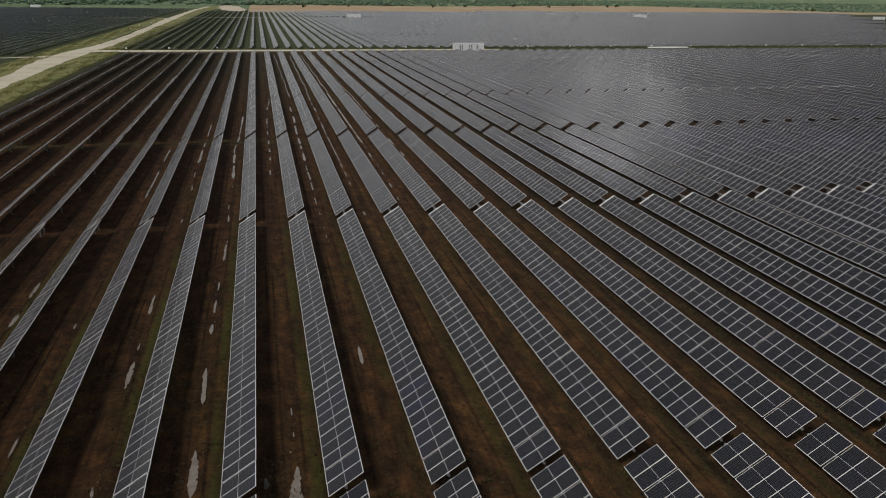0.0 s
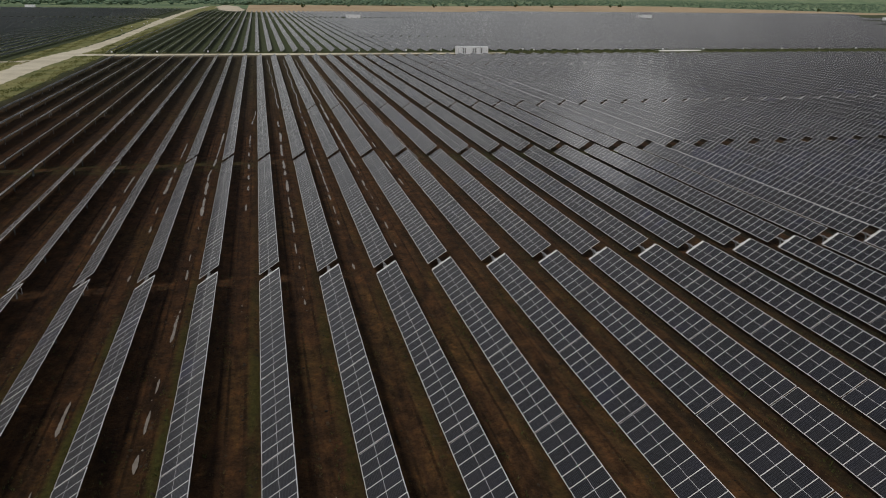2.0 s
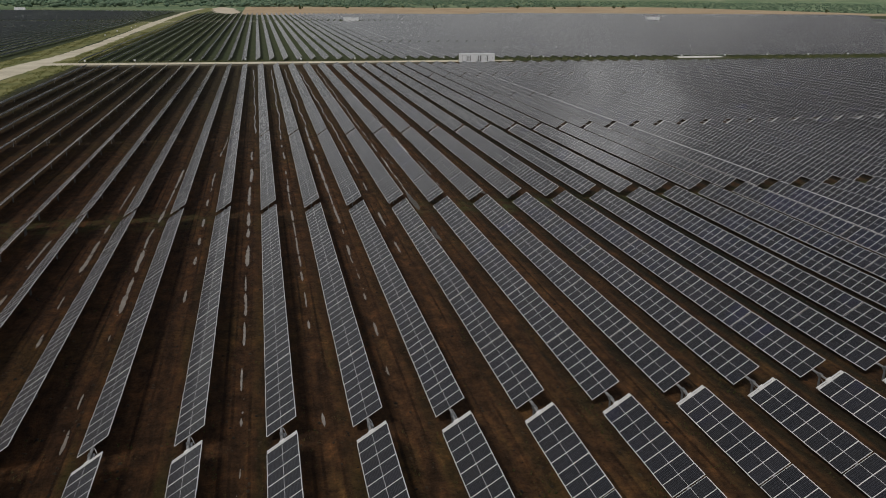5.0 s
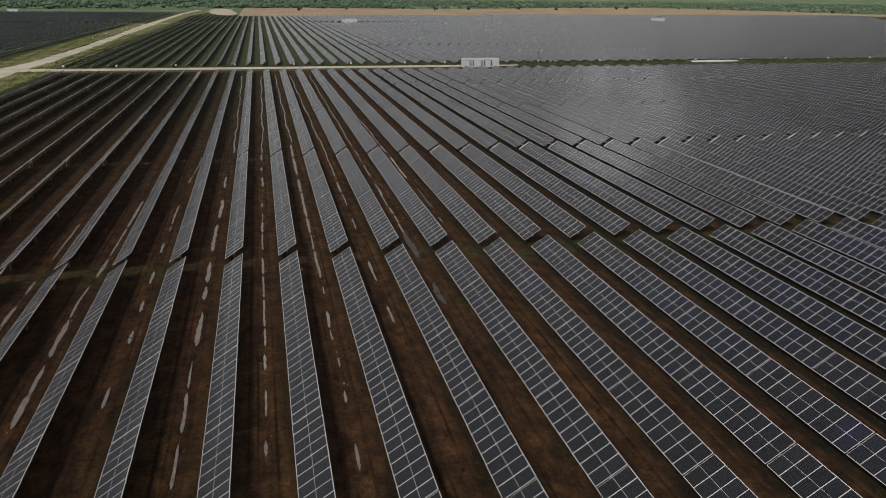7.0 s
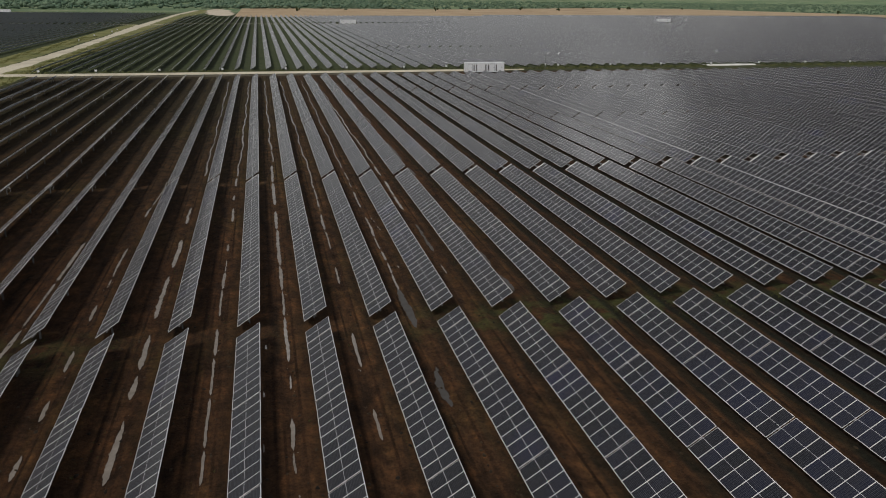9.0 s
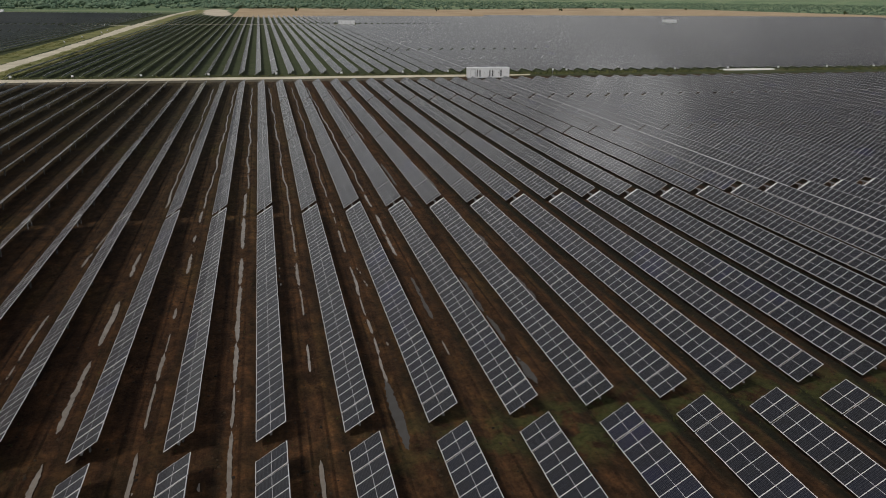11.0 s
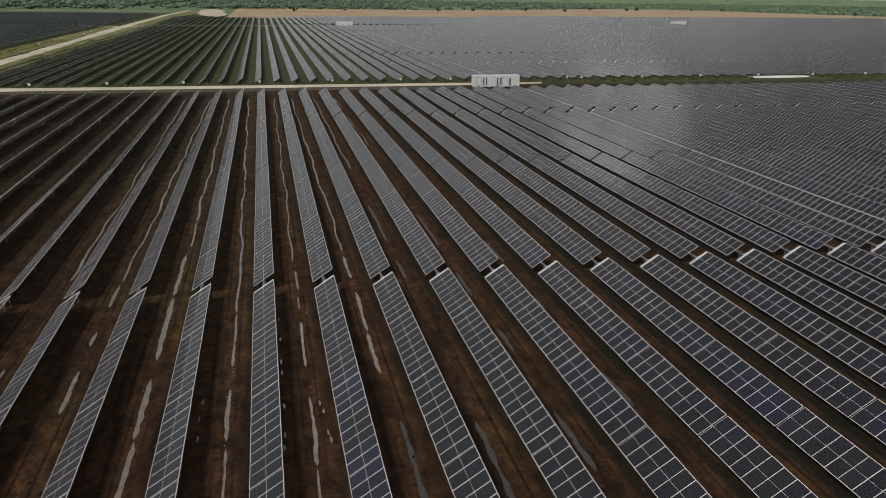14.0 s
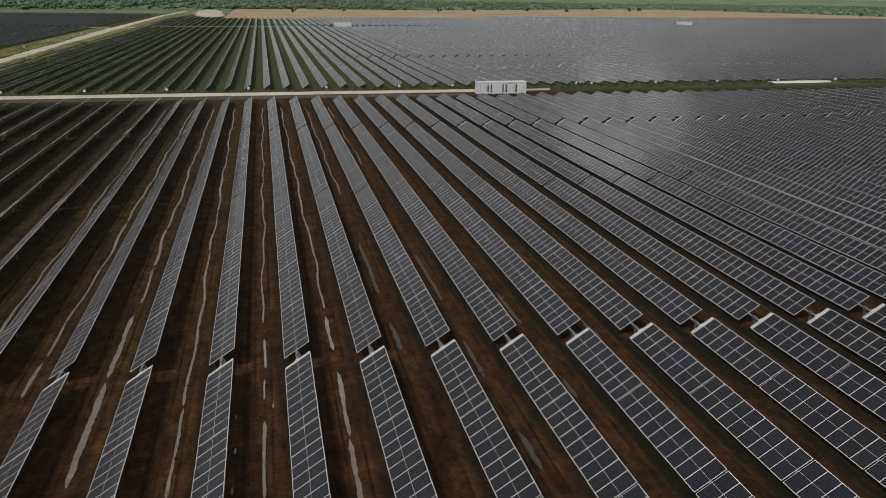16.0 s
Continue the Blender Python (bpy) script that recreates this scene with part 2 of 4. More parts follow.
def soil_material():
    """Reddish-brown bare soil, clods and dead stalks, with grass in places; dark grass under the other blocks."""
    m = Nodes("soil")
    at = m.place()
    along = m.place((1.0, 0.10, 1.0))
    big = m.noise(at, 0.05, 4.0, 0.6)
    mid = m.noise(along, 0.75, 5.0, 0.65)
    fine = m.noise(at, 2.6, 6.0, 0.72)
    clod = m.noise(at, 7.5, 4.0, 0.7)
    brown = m.ramp(mid, [(0.30, (0.032, 0.021, 0.014)), (0.47, (0.080, 0.048, 0.028)), (0.62, (0.110, 0.064, 0.035)), (0.75, (0.150, 0.092, 0.054))])
    grass = m.ramp(fine, [(0.3, (0.050, 0.046, 0.016)), (0.7, (0.125, 0.098, 0.036))])
    fac = m.ramp(m.mix(0.4, big, mid), [(0.52, (0, 0, 0)), (0.66, (0.6, 0.6, 0.6))])
    col = m.mix(fac, brown, grass)
    blot = m.noise(m.place((1.0, 0.55, 1.0)), 1.05, 4.0, 0.6)
    col = m.mix(0.85, col, m.ramp(blot, [(0.33, (0.38, 0.38, 0.40)), (0.5, (0.92, 0.90, 0.87)), (0.66, (1.7, 1.5, 1.25))]), "MULTIPLY")
    col = m.mix(0.8, col, m.ramp(fine, [(0.30, (0.40, 0.39, 0.38)), (0.5, (0.9, 0.88, 0.86)), (0.72, (1.45, 1.38, 1.3))]), "MULTIPLY")
    col = m.mix(0.6, col, m.ramp(clod, [(0.32, (0.42, 0.42, 0.42)), (0.5, (1, 1, 1)), (0.7, (1.35, 1.35, 1.35))]), "MULTIPLY")
    sep = m.t.nodes.new("ShaderNodeSeparateXYZ")
    m.link(at, sep.inputs["Vector"])
    # soil darker towards the west, greyer and paler towards the north-west
    darkened = m.add("ShaderNodeMapRange", From_Min=18.0, From_Max=-8.0)
    m.link(sep.outputs["X"], darkened.inputs["Value"])
    col = m.mix(darkened.outputs["Result"], col, m.mix(1.0, col, (0.72, 0.69, 0.66), "MULTIPLY"))
    north_grey = m.add("ShaderNodeMapRange", From_Min=235.0, From_Max=345.0)
    m.link(sep.outputs["Y"], north_grey.inputs["Value"])
    west_part = m.add("ShaderNodeMapRange", From_Min=32.0, From_Max=2.0)
    m.link(sep.outputs["X"], west_part.inputs["Value"])
    north_grey = m.mix(1.0, west_part.outputs["Result"], north_grey.outputs["Result"], "MULTIPLY")
    col = m.mix(north_grey, col, m.mix(1.0, col, (0.80, 1.22, 1.38), "MULTIPLY"))
    lane_at = m.t.nodes.new("ShaderNodeMath")
    lane_at.operation = "FLOORED_MODULO"
    lane_at.inputs[1].default_value = 5.0
    m.link(sep.outputs["X"], lane_at.inputs[0])
    # damp, packed wheel marks
    for at_x, wide in ((0.75, 0.16), (1.30, 0.14), (2.35, 0.15)):
        mark = m.pulse(lane_at.outputs["Value"], at_x, wide)
        mark = m.mix(1.0, mark, m.ramp(mid, [(0.40, (0, 0, 0)), (0.60, (1, 1, 1))]), "MULTIPLY")
        col = m.mix(mark, col, m.mix(1.0, col, (0.36, 0.36, 0.38), "MULTIPLY"))
    # grass along the low edges, thickest in the south-west
    strip = m.pulse(lane_at.outputs["Value"], 2.95, 0.62)
    near = m.add("ShaderNodeMapRange", From_Min=185.0, From_Max=150.0, To_Min=0.12)
    m.link(sep.outputs["Y"], near.inputs["Value"])
    side = m.add("ShaderNodeMapRange", From_Min=14.0, From_Max=-6.0, To_Min=0.25)
    m.link(sep.outputs["X"], side.inputs["Value"])
    strip = m.mix(1.0, strip, m.ramp(m.noise(m.place((1.0, 0.22, 1.0)), 0.55, 5.0, 0.65), [(0.40, (0, 0, 0)), (0.56, (1, 1, 1))]), "MULTIPLY")
    strip = m.mix(1.0, strip, near.outputs["Result"], "MULTIPLY")
    strip = m.mix(1.0, strip, side.outputs["Result"], "MULTIPLY")
    col = m.mix(strip, col, m.ramp(fine, [(0.3, (0.032, 0.036, 0.010)), (0.7, (0.105, 0.102, 0.030))]))
    col = m.mix(1.0, col, (0.86, 0.775, 0.72), "MULTIPLY")
    # a thin cover of dry grass over the southern soil
    thin = m.mix(1.0, near.outputs["Result"], m.ramp(fine, [(0.40, (0.15, 0.15, 0.15)), (0.62, (1, 1, 1))]), "MULTIPLY")
    col = m.mix(thin, col, m.mix(1.0, col, (0.97, 1.02, 0.88), "MULTIPLY"))
    # weeds in the wide gap between two trackers
    gap = m.pulse(sep.outputs["Y"], 220.0, 5.0)
    weeds = m.ramp(m.noise(at, 0.55, 4.0, 0.6), [(0.44, (0, 0, 0)), (0.56, (0.9, 0.9, 0.9))])
    weeds = m.mix(1.0, weeds, gap, "MULTIPLY")
    far_west = m.add("ShaderNodeMapRange", From_Min=2.0, From_Max=-7.0, To_Min=0.10, To_Max=0.55)
    m.link(sep.outputs["X"], far_west.inputs["Value"])
    far_east = m.add("ShaderNodeMapRange", From_Min=16.0, From_Max=34.0, To_Min=0.0, To_Max=1.4)
    m.link(sep.outputs["X"], far_east.inputs["Value"])
    both = m.t.nodes.new("ShaderNodeMath")
    both.operation = "MAXIMUM"
    m.link(far_west.outputs["Result"], both.inputs[0])
    m.link(far_east.outputs["Result"], both.inputs[1])
    weeds = m.mix(1.0, weeds, both.outputs["Value"], "MULTIPLY")
    col = m.mix(weeds, col, m.ramp(fine, [(0.3, (0.028, 0.032, 0.011)), (0.7, (0.095, 0.092, 0.032))]))
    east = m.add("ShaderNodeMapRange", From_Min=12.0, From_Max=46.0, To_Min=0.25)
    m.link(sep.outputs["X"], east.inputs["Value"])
    # soil darker and a little greyer towards the east
    col = m.mix(east.outputs["Result"], col, m.mix(1.0, col, (0.66, 0.68, 0.68), "MULTIPLY"))
    # low-edge shade and dark weeds put into the colour, in long uneven patches
    weed_shade = m.pulse(lane_at.outputs["Value"], 3.20, 0.68)
    weed_shade = m.mix(1.0, weed_shade, m.ramp(m.noise(m.place((1.0, 0.12, 1.0)), 0.6, 5.0, 0.7), [(0.36, (0.35, 0.35, 0.35)), (0.54, (1, 1, 1))]), "MULTIPLY")
    weed_shade = m.mix(1.0, weed_shade, east.outputs["Result"], "MULTIPLY")
    col = m.mix(weed_shade, col, m.ramp(fine, [(0.3, (0.005, 0.006, 0.004)), (0.7, (0.018, 0.019, 0.013))]))
    # dark grass lanes under the block beyond the cross track and west of the road
    meadow = m.ramp(m.noise(at, 0.3, 5.0, 0.7), [(0.3, (0.034, 0.045, 0.021)), (0.55, (0.057, 0.069, 0.034)), (0.8, (0.092, 0.100, 0.055))])
    north = m.add("ShaderNodeMapRange", From_Min=418.0, From_Max=424.0)
    m.link(sep.outputs["Y"], north.inputs["Value"])
    west = m.add("ShaderNodeMapRange", From_Min=-52.0, From_Max=-58.0)
    m.link(sep.outputs["X"], west.inputs["Value"])
    mx = m.t.nodes.new("ShaderNodeMath")
    mx.operation = "MAXIMUM"
    m.link(north.outputs["Result"], mx.inputs[0])
    m.link(west.outputs["Result"], mx.inputs[1])
    col = m.mix(mx.outputs["Value"], col, meadow)
    # green savanna and scrub beyond the plant
    far = m.add("ShaderNodeMapRange", From_Min=1080.0, From_Max=1250.0)
    m.link(sep.outputs["Y"], far.inputs["Value"])
    bush = m.noise(m.place((0.6, 1.0, 1.0)), 0.011, 8.0, 0.75)
    scrub = m.ramp(bush, [(0.34, (0.060, 0.105, 0.060)), (0.5, (0.13, 0.19, 0.105)), (0.66, (0.27, 0.29, 0.17))])
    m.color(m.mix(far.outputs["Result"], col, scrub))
    m.rough(0.95)
    m.p.inputs["Specular IOR Level"].default_value = 0.12
    m.p.inputs["Diffuse Roughness"].default_value = 1.0
    m.bump(m.mix(0.5, fine, clod), 1.0, 0.20)
    return m.mat


def patch_material(name, stops, scale, fine_scale, bump=0.5, rough=0.9):
    m = Nodes(name)
    at = m.place()
    col = m.ramp(m.noise(at, scale, 5.0, 0.62), stops)
    fine = m.noise(at, fine_scale, 5.0, 0.7)
    m.color(m.mix(0.5, col, m.ramp(fine, [(0.25, (0.5, 0.5, 0.5)), (0.7, (1.1, 1.1, 1.1))]), "MULTIPLY"))
    m.rough(rough)
    m.p.inputs["Specular IOR Level"].default_value = 0.2
    m.bump(fine, bump, 0.06)
    return m.mat


def water_material():
    m = Nodes("muddy_water")
    at = m.place()
    m.color(m.ramp(m.noise(at, 1.2, 4.0), [(0.3, (0.17, 0.145, 0.122)), (0.7, (0.27, 0.235, 0.20))]))
    m.rough(m.ramp(m.noise(at, 2.0, 3.0), [(0.3, (0.05,) * 3), (0.8, (0.16,) * 3)]))
    m.p.inputs["IOR"].default_value = 1.33
    return m.mat


def foliage_material(name, dark, light, scale=0.5):
    m = Nodes(name)
    isl = m.t.nodes.new("ShaderNodeNewGeometry").outputs["Random Per Island"]
    at = m.place()
    col = m.mix(isl, dark, light)
    m.color(m.mix(0.6, col, m.ramp(m.noise(at, scale, 5.0, 0.7), [(0.3, (0.6, 0.6, 0.6)), (0.7, (1.25, 1.25, 1.2))]), "MULTIPLY"))
    m.rough(0.85)
    m.p.inputs["Specular IOR Level"].default_value = 0.2
    return m.mat


M_GLASS = glass_material("photovoltaic_glass", "object")
M_GLASS_FAR = glass_material("photovoltaic_glass_far", "island")
M_GLASS_NORTH = glass_material("photovoltaic_glass_north", "far")
M_FRAME = metal_material("aluminium_frame", (0.79, 0.787, 0.79), 0.0, 0.35, 0.5)
M_BACK = metal_material("module_back", (0.58, 0.63, 0.74), 0.0, 0.5, 0.65)
M_STEEL = metal_material("galvanised_steel", (0.20, 0.205, 0.21), 0.4, 0.4, 0.6)
M_TUBE = metal_material("bright_galvanised_tube", (0.33, 0.33, 0.33), 0.3, 0.35, 0.5)
M_WHITE = metal_material("white_painted_steel", (0.90, 0.915, 0.935), 0.0, 0.4, 0.6, 0.8)
M_DARK = metal_material("dark_louvre", (0.05, 0.05, 0.055), 0.0, 0.5, 0.7)
M_GREYBOX = metal_material("grey_cabinet", (0.30, 0.31, 0.32), 0.0, 0.4, 0.6)
M_SOIL = soil_material()
M_ROAD = patch_material("pale_gravel", [(0.3, (0.52, 0.47, 0.36)), (0.5, (0.64, 0.585, 0.46)), (0.75, (0.74, 0.69, 0.56))], 0.08, 1.4)
M_VERGE = patch_material("grass_verge", [(0.3, (0.095, 0.112, 0.036)), (0.48, (0.19, 0.195, 0.072)), (0.62, (0.26, 0.245, 0.10)), (0.78, (0.44, 0.385, 0.22))], 0.10, 0.8)
M_DARKVERGE = patch_material("rank_grass", [(0.3, (0.045, 0.052, 0.020)), (0.55, (0.080, 0.084, 0.032)), (0.8, (0.13, 0.12, 0.052))], 0.15, 1.3)
M_APRON = patch_material("trampled_dirt", [(0.3, (0.060, 0.054, 0.038)), (0.7, (0.135, 0.118, 0.082))], 0.4, 1.6)
M_SAND = patch_material("orange_soil", [(0.3, (0.36, 0.26, 0.16)), (0.5, (0.47, 0.35, 0.22)), (0.75, (0.57, 0.45, 0.30))], 0.02, 0.3)
M_PALE = patch_material("pale_cleared_soil", [(0.3, (0.50, 0.42, 0.31)), (0.5, (0.62, 0.54, 0.42)), (0.7, (0.74, 0.68, 0.56))], 0.04, 0.4)
M_CHALK = patch_material("white_crushed_stone", [(0.3, (0.72, 0.70, 0.66)), (0.7, (0.86, 0.85, 0.82))], 0.3, 1.2)
M_WATER = water_material()
M_MUD = metal_material("wet_mud", (0.062, 0.057, 0.052), 0.0, 0.5, 0.75, 1.5)
M_CLOD = foliage_material("dead_stalks", (0.010, 0.008, 0.006), (0.055, 0.038, 0.022), 2.0)
M_LEAF = foliage_material("woodland_leaves", (0.092, 0.155, 0.108), (0.180, 0.248, 0.165), 0.02)
M_BUSH = foliage_material("bush_leaves", (0.030, 0.045, 0.018), (0.062, 0.078, 0.030), 0.8)
M_RANK = foliage_material("rank_grass_leaves", (0.034, 0.044, 0.016), (0.095, 0.100, 0.038), 0.4)
M_TUFT = foliage_material("low_grass", (0.026, 0.038, 0.010), (0.090, 0.095, 0.030), 2.0)
M_TUSSOCK = foliage_material("dry_grass", (0.045, 0.042, 0.014), (0.130, 0.108, 0.045), 1.2)
M_BARK = patch_material("bark", [(0.3, (0.08, 0.06, 0.04)), (0.7, (0.14, 0.11, 0.08))], 2.0, 9.0)


# ---- mesh helpers ----
def mesh_from(name, verts, quads, mats, mat_ids=None, smooth=False):
    """A mesh from arrays of vertices and quads."""
    verts = np.asarray(verts, dtype=np.float32)
    quads = np.asarray(quads, dtype=np.int32)
    me = bpy.data.meshes.new(name)
    n, w = quads.shape
    me.vertices.add(len(verts))
    me.vertices.foreach_set("co", verts.ravel())
    me.loops.add(n * w)
    me.loops.foreach_set("vertex_index", quads.ravel())
    me.polygons.add(n)
    me.polygons.foreach_set("loop_start", np.arange(0, n * w, w, dtype=np.int32))
    for m in mats:
        me.materials.append(m)
    if mat_ids is not None:
        me.polygons.foreach_set("material_index", np.asarray(mat_ids, dtype=np.int32))
    me.polygons.foreach_set("use_smooth", np.full(n, smooth, dtype=bool))
    me.update(calc_edges=True)
    me.validate()
    return me


def box_arrays(x0, x1, y0, y1, z0, z1):
    v = [(x, y, z) for z in (z0, z1) for y in (y0, y1) for x in (x0, x1)]
    q = [(0, 2, 3, 1), (4, 5, 7, 6), (0, 1, 5, 4), (2, 6, 7, 3), (0, 4, 6, 2), (1, 3, 7, 5)]
    return v, q


class Build:
    """Gathers quads into one mesh."""

    def __init__(self):
        self.v, self.q, self.m = [], [], []

    def quads(self, v, q, mat=0):
        o = len(self.v)
        self.v += [tuple(p) for p in v]
        self.q += [tuple(i + o for i in f) for f in q]
        self.m += [mat] * len(q)
        return self

    def box(self, x0, x1, y0, y1, z0, z1, mat=0):
        return self.quads(*box_arrays(x0, x1, y0, y1, z0, z1), mat)

    def prism(self, x, y, r, z0, z1, n=8, mat=0, axis="z", r1=None):
        r1 = r if r1 is None else r1
        ring = []
        for z, rr in ((z0, r), (z1, r1)):
            for i in range(n):
                a = 2 * math.pi * i / n
                p = (x + rr * math.cos(a), y + rr * math.sin(a), z)
                ring.append(p if axis == "z" else (p[0], p[2], p[1]))
        q = [(i, (i + 1) % n, n + (i + 1) % n, n + i) for i in range(n)]
        if axis != "z":
            q = [f[::-1] for f in q]
        return self.quads(ring, q, mat)

    def mesh(self, name, *mats, smooth=False):
        return mesh_from(name, self.v, self.q, mats, self.m, smooth)


def part(name, me, parent, m=None, label=""):
    ob = new(name, me)
    ob.parent = parent
    if m is not None:
        ob.matrix_basis = m
    if label:
        tagged(ob, label)
    return ob


def thing(name, at, label, category, group="", kind=""):
    ob = new(name)
    ob.empty_display_size = 0.3
    ob.location = at
    return tagged(ob, label, category, group, kind)


# ---- wheel ruts and the water that stands in them ----
RUT = 1.75                                    # the wheel rut's usual place in each lane
# By lane: near end, far end, place across the lane, width.
WATER = {
    -5: [(148.2, 150.9, 2.42, 0.30), (153.8, 157.6, 2.33, 0.33)],
    -4: [(130.3, 132.3, 2.2, 0.15), (147.0, 148.0, 2.02, 0.17), (184.9, 199.6, 2.21, 0.27), (206, 215, 2.1, 0.25)],
    -3: [(125.8, 126.7, 2.08, 0.42), (136.9, 140.7, 2.0, 0.34), (142.4, 143.6, 2.02, 0.2), (148.7, 152.8, 1.96, 0.29), (173.6, 175.7, 2.25, 0.25), (188.0, 190.5, 2.2, 0.27), (195.4, 198.3, 2.0, 0.2), (204.2, 213.9, 1.98, 0.38), (216.4, 219.8, 2.03, 0.28), (226, 238, 2.1, 0.24)],
    -2: [(124.8, 129.0, 1.74, 0.54), (134.0, 138.8, 1.8, 0.37), (144.1, 146.0, 1.77, 0.35), (148.0, 150.7, 1.79, 0.2), (152.8, 154.8, 1.86, 0.17), (160.3, 165.4, 2.1, 0.30), (165.7, 166.4, 2.15, 0.28), (173.1, 175.8, 2.04, 0.23), (178.2, 180.2, 1.95, 0.13), (188.3, 189.3, 2.06, 0.13), (193.5, 202.0, 2.0, 0.36), (203.2, 210.0, 1.92, 0.38), (210.4, 217.4, 1.76, 0.27), (219.7, 225.0, 2.2, 0.30), (225.5, 235.2, 2.35, 0.26), (235.6, 247.1, 2.5, 0.34)],
    -1: [(121.6, 126.4, 1.9, 0.85), (129.2, 129.8, 1.91, 0.13), (131.6, 132.5, 1.92, 0.1), (166.1, 166.5, 1.9, 0.22), (194.9, 197.8, 1.84, 0.24), (204.4, 206.9, 2.02, 0.37), (210.5, 213.1, 2.0, 0.28), (217.0, 220.4, 2.0, 0.29), (225.8, 229.2, 1.92, 0.32), (233.1, 235.2, 2.03, 0.2), (236.0, 244.2, 2.03, 0.25), (255.7, 260.0, 2.3, 0.25), (261.1, 273.6, 2.9, 0.24)],
    0: [(137.3, 140.1, 1.8, 0.28), (165.5, 166.7, 1.84, 0.24), (168.8, 169.7, 1.86, 0.16), (174.1, 175.1, 1.82, 0.17), (178.5, 181.8, 1.75, 0.16), (185.4, 189.8, 1.86, 0.25), (191.0, 196.0, 1.9, 0.26), (196.5, 200.5, 1.81, 0.23), (203.0, 209.6, 1.88, 0.42), (212.2, 215.5, 1.87, 0.38), (216.4, 222.2, 1.9, 0.48), (225.3, 235.0, 1.85, 0.44), (237.4, 246.2, 2.1, 0.40), (252.1, 259.1, 2.02, 0.37)],
    1: [(173.1, 174.7, 1.7, 0.24), (187.5, 189.2, 1.71, 0.23), (191.9, 195.3, 1.77, 0.15), (198.1, 200.7, 1.76, 0.24), (202.0, 205.3, 1.82, 0.23), (205.6, 211.4, 1.8, 0.21), (211.8, 217.2, 1.79, 0.21), (217.6, 222.3, 1.77, 0.25), (224.8, 230.6, 1.8, 0.18), (230.9, 235.2, 1.77, 0.30), (235.4, 238.6, 1.88, 0.18), (241.4, 243.8, 1.83, 0.29), (252.0, 257.8, 2.02, 0.31), (261.6, 264.2, 1.87, 0.28), (269.0, 274.0, 1.95, 0.27)],
    2: [(178.7, 180.2, 1.49, 0.17), (185.1, 187.8, 1.71, 0.22), (192.5, 194.2, 1.75, 0.22), (197.6, 199.1, 1.85, 0.17), (202.0, 204.1, 1.72, 0.19), (204.3, 207.8, 1.74, 0.30), (211.5, 213.5, 1.88, 0.18), (215.6, 223.6, 1.82, 0.34), (223.9, 229.4, 1.84, 0.25), (229.6, 236.0, 1.82, 0.31), (236.1, 248.0, 1.80, 0.40), (248.2, 255.6, 1.79, 0.37), (258.4, 270.2, 1.85, 0.37), (270.8, 281.6, 1.85, 0.36)],
    3: [(204.3, 207.9, 1.77, 0.19), (213.7, 219.5, 1.72, 0.23), (230.2, 234.7, 1.85, 0.19), (240.2, 246.2, 1.95, 0.20), (247.0, 253.2, 1.87, 0.30), (256.4, 265.7, 2.03, 0.23)],
    4: [(227.6, 231.8, 1.73, 0.24), (231.9, 234.9, 1.86, 0.18), (235.6, 238.5, 1.86, 0.28), (239.2, 243.2, 1.77, 0.18), (243.5, 251.2, 1.88, 0.33), (255.4, 263.2, 1.86, 0.22), (265.8, 268.6, 1.89, 0.17), (270.2, 275.1, 1.87, 0.22)],
    5: [(230.9, 233.3, 1.78, 0.22), (253.4, 260.2, 1.72, 0.34), (260.5, 268.7, 1.75, 0.38), (272.1, 278.4, 1.85, 0.31)],
}
# Long streams further on, by lane: the place across the lane at the near and the far end, and the width.
STREAMS = {0: (276, 2.6, 1.9, 0.30), 1: (275, 2.2, 2.5, 0.30), 2: (284, 1.95, 1.7, 0.31), 3: (266, 2.0, 1.2, 0.30), 4: (278, 1.93, 2.15, 0.21), 5: (280, 1.75, 1.1, 0.30), 6: (318, 1.6, 1.5, 0.22), 7: (335, 1.6, 1.6, 0.18)}
MUD = {4: [(207.2, 212.7, 1.57, 0.62), (219.5, 228.2, 1.7, 0.60)], 5: [(205.6, 209.3, 1.02, 0.36), (237.4, 247.2, 2.0, 0.32)], 6: [(225.5, 229.8, 1.57, 0.5), (232.3, 237.3, 1.48, 0.48), (238.1, 246.3, 1.36, 0.46), (271.2, 276.4, 1.6, 0.32), (282.6, 297.0, 1.6, 0.30)], 7: [(240.0, 246.5, 1.5, 0.4), (255.0, 259.0, 1.6, 0.34), (266.0, 272.0, 1.4, 0.36), (280.0, 292.0, 1.6, 0.3)], 8: [(246.0, 251.0, 1.6, 0.4), (262.0, 265.0, 1.5, 0.4), (274.0, 281.0, 1.6, 0.36)], 9: [(258.0, 261.0, 1.6, 0.45), (270.0, 274.0, 1.6, 0.4)], -1: [(121.8, 125.7, 0.42, 0.85)]}


def rut_at(k, y):
    """The middle of the wheel rut across lane k, at y."""
    spans = [((a + b) / 2, c) for a, b, c, _ in WATER.get(k, [])]
    if k in STREAMS:
        spans += [(STREAMS[k][0] + 6, STREAMS[k][1]), (398, STREAMS[k][2])]
    if not spans:
        return np.full_like(y, RUT)
    wander = 0.13 * np.sin(0.19 * y + 1.7 * k) + 0.08 * np.sin(0.57 * y + k)
    return np.interp(y, [a for a, _ in spans], [c for _, c in spans]) + wander * np.clip((y - 262) / 15, 0, 1)


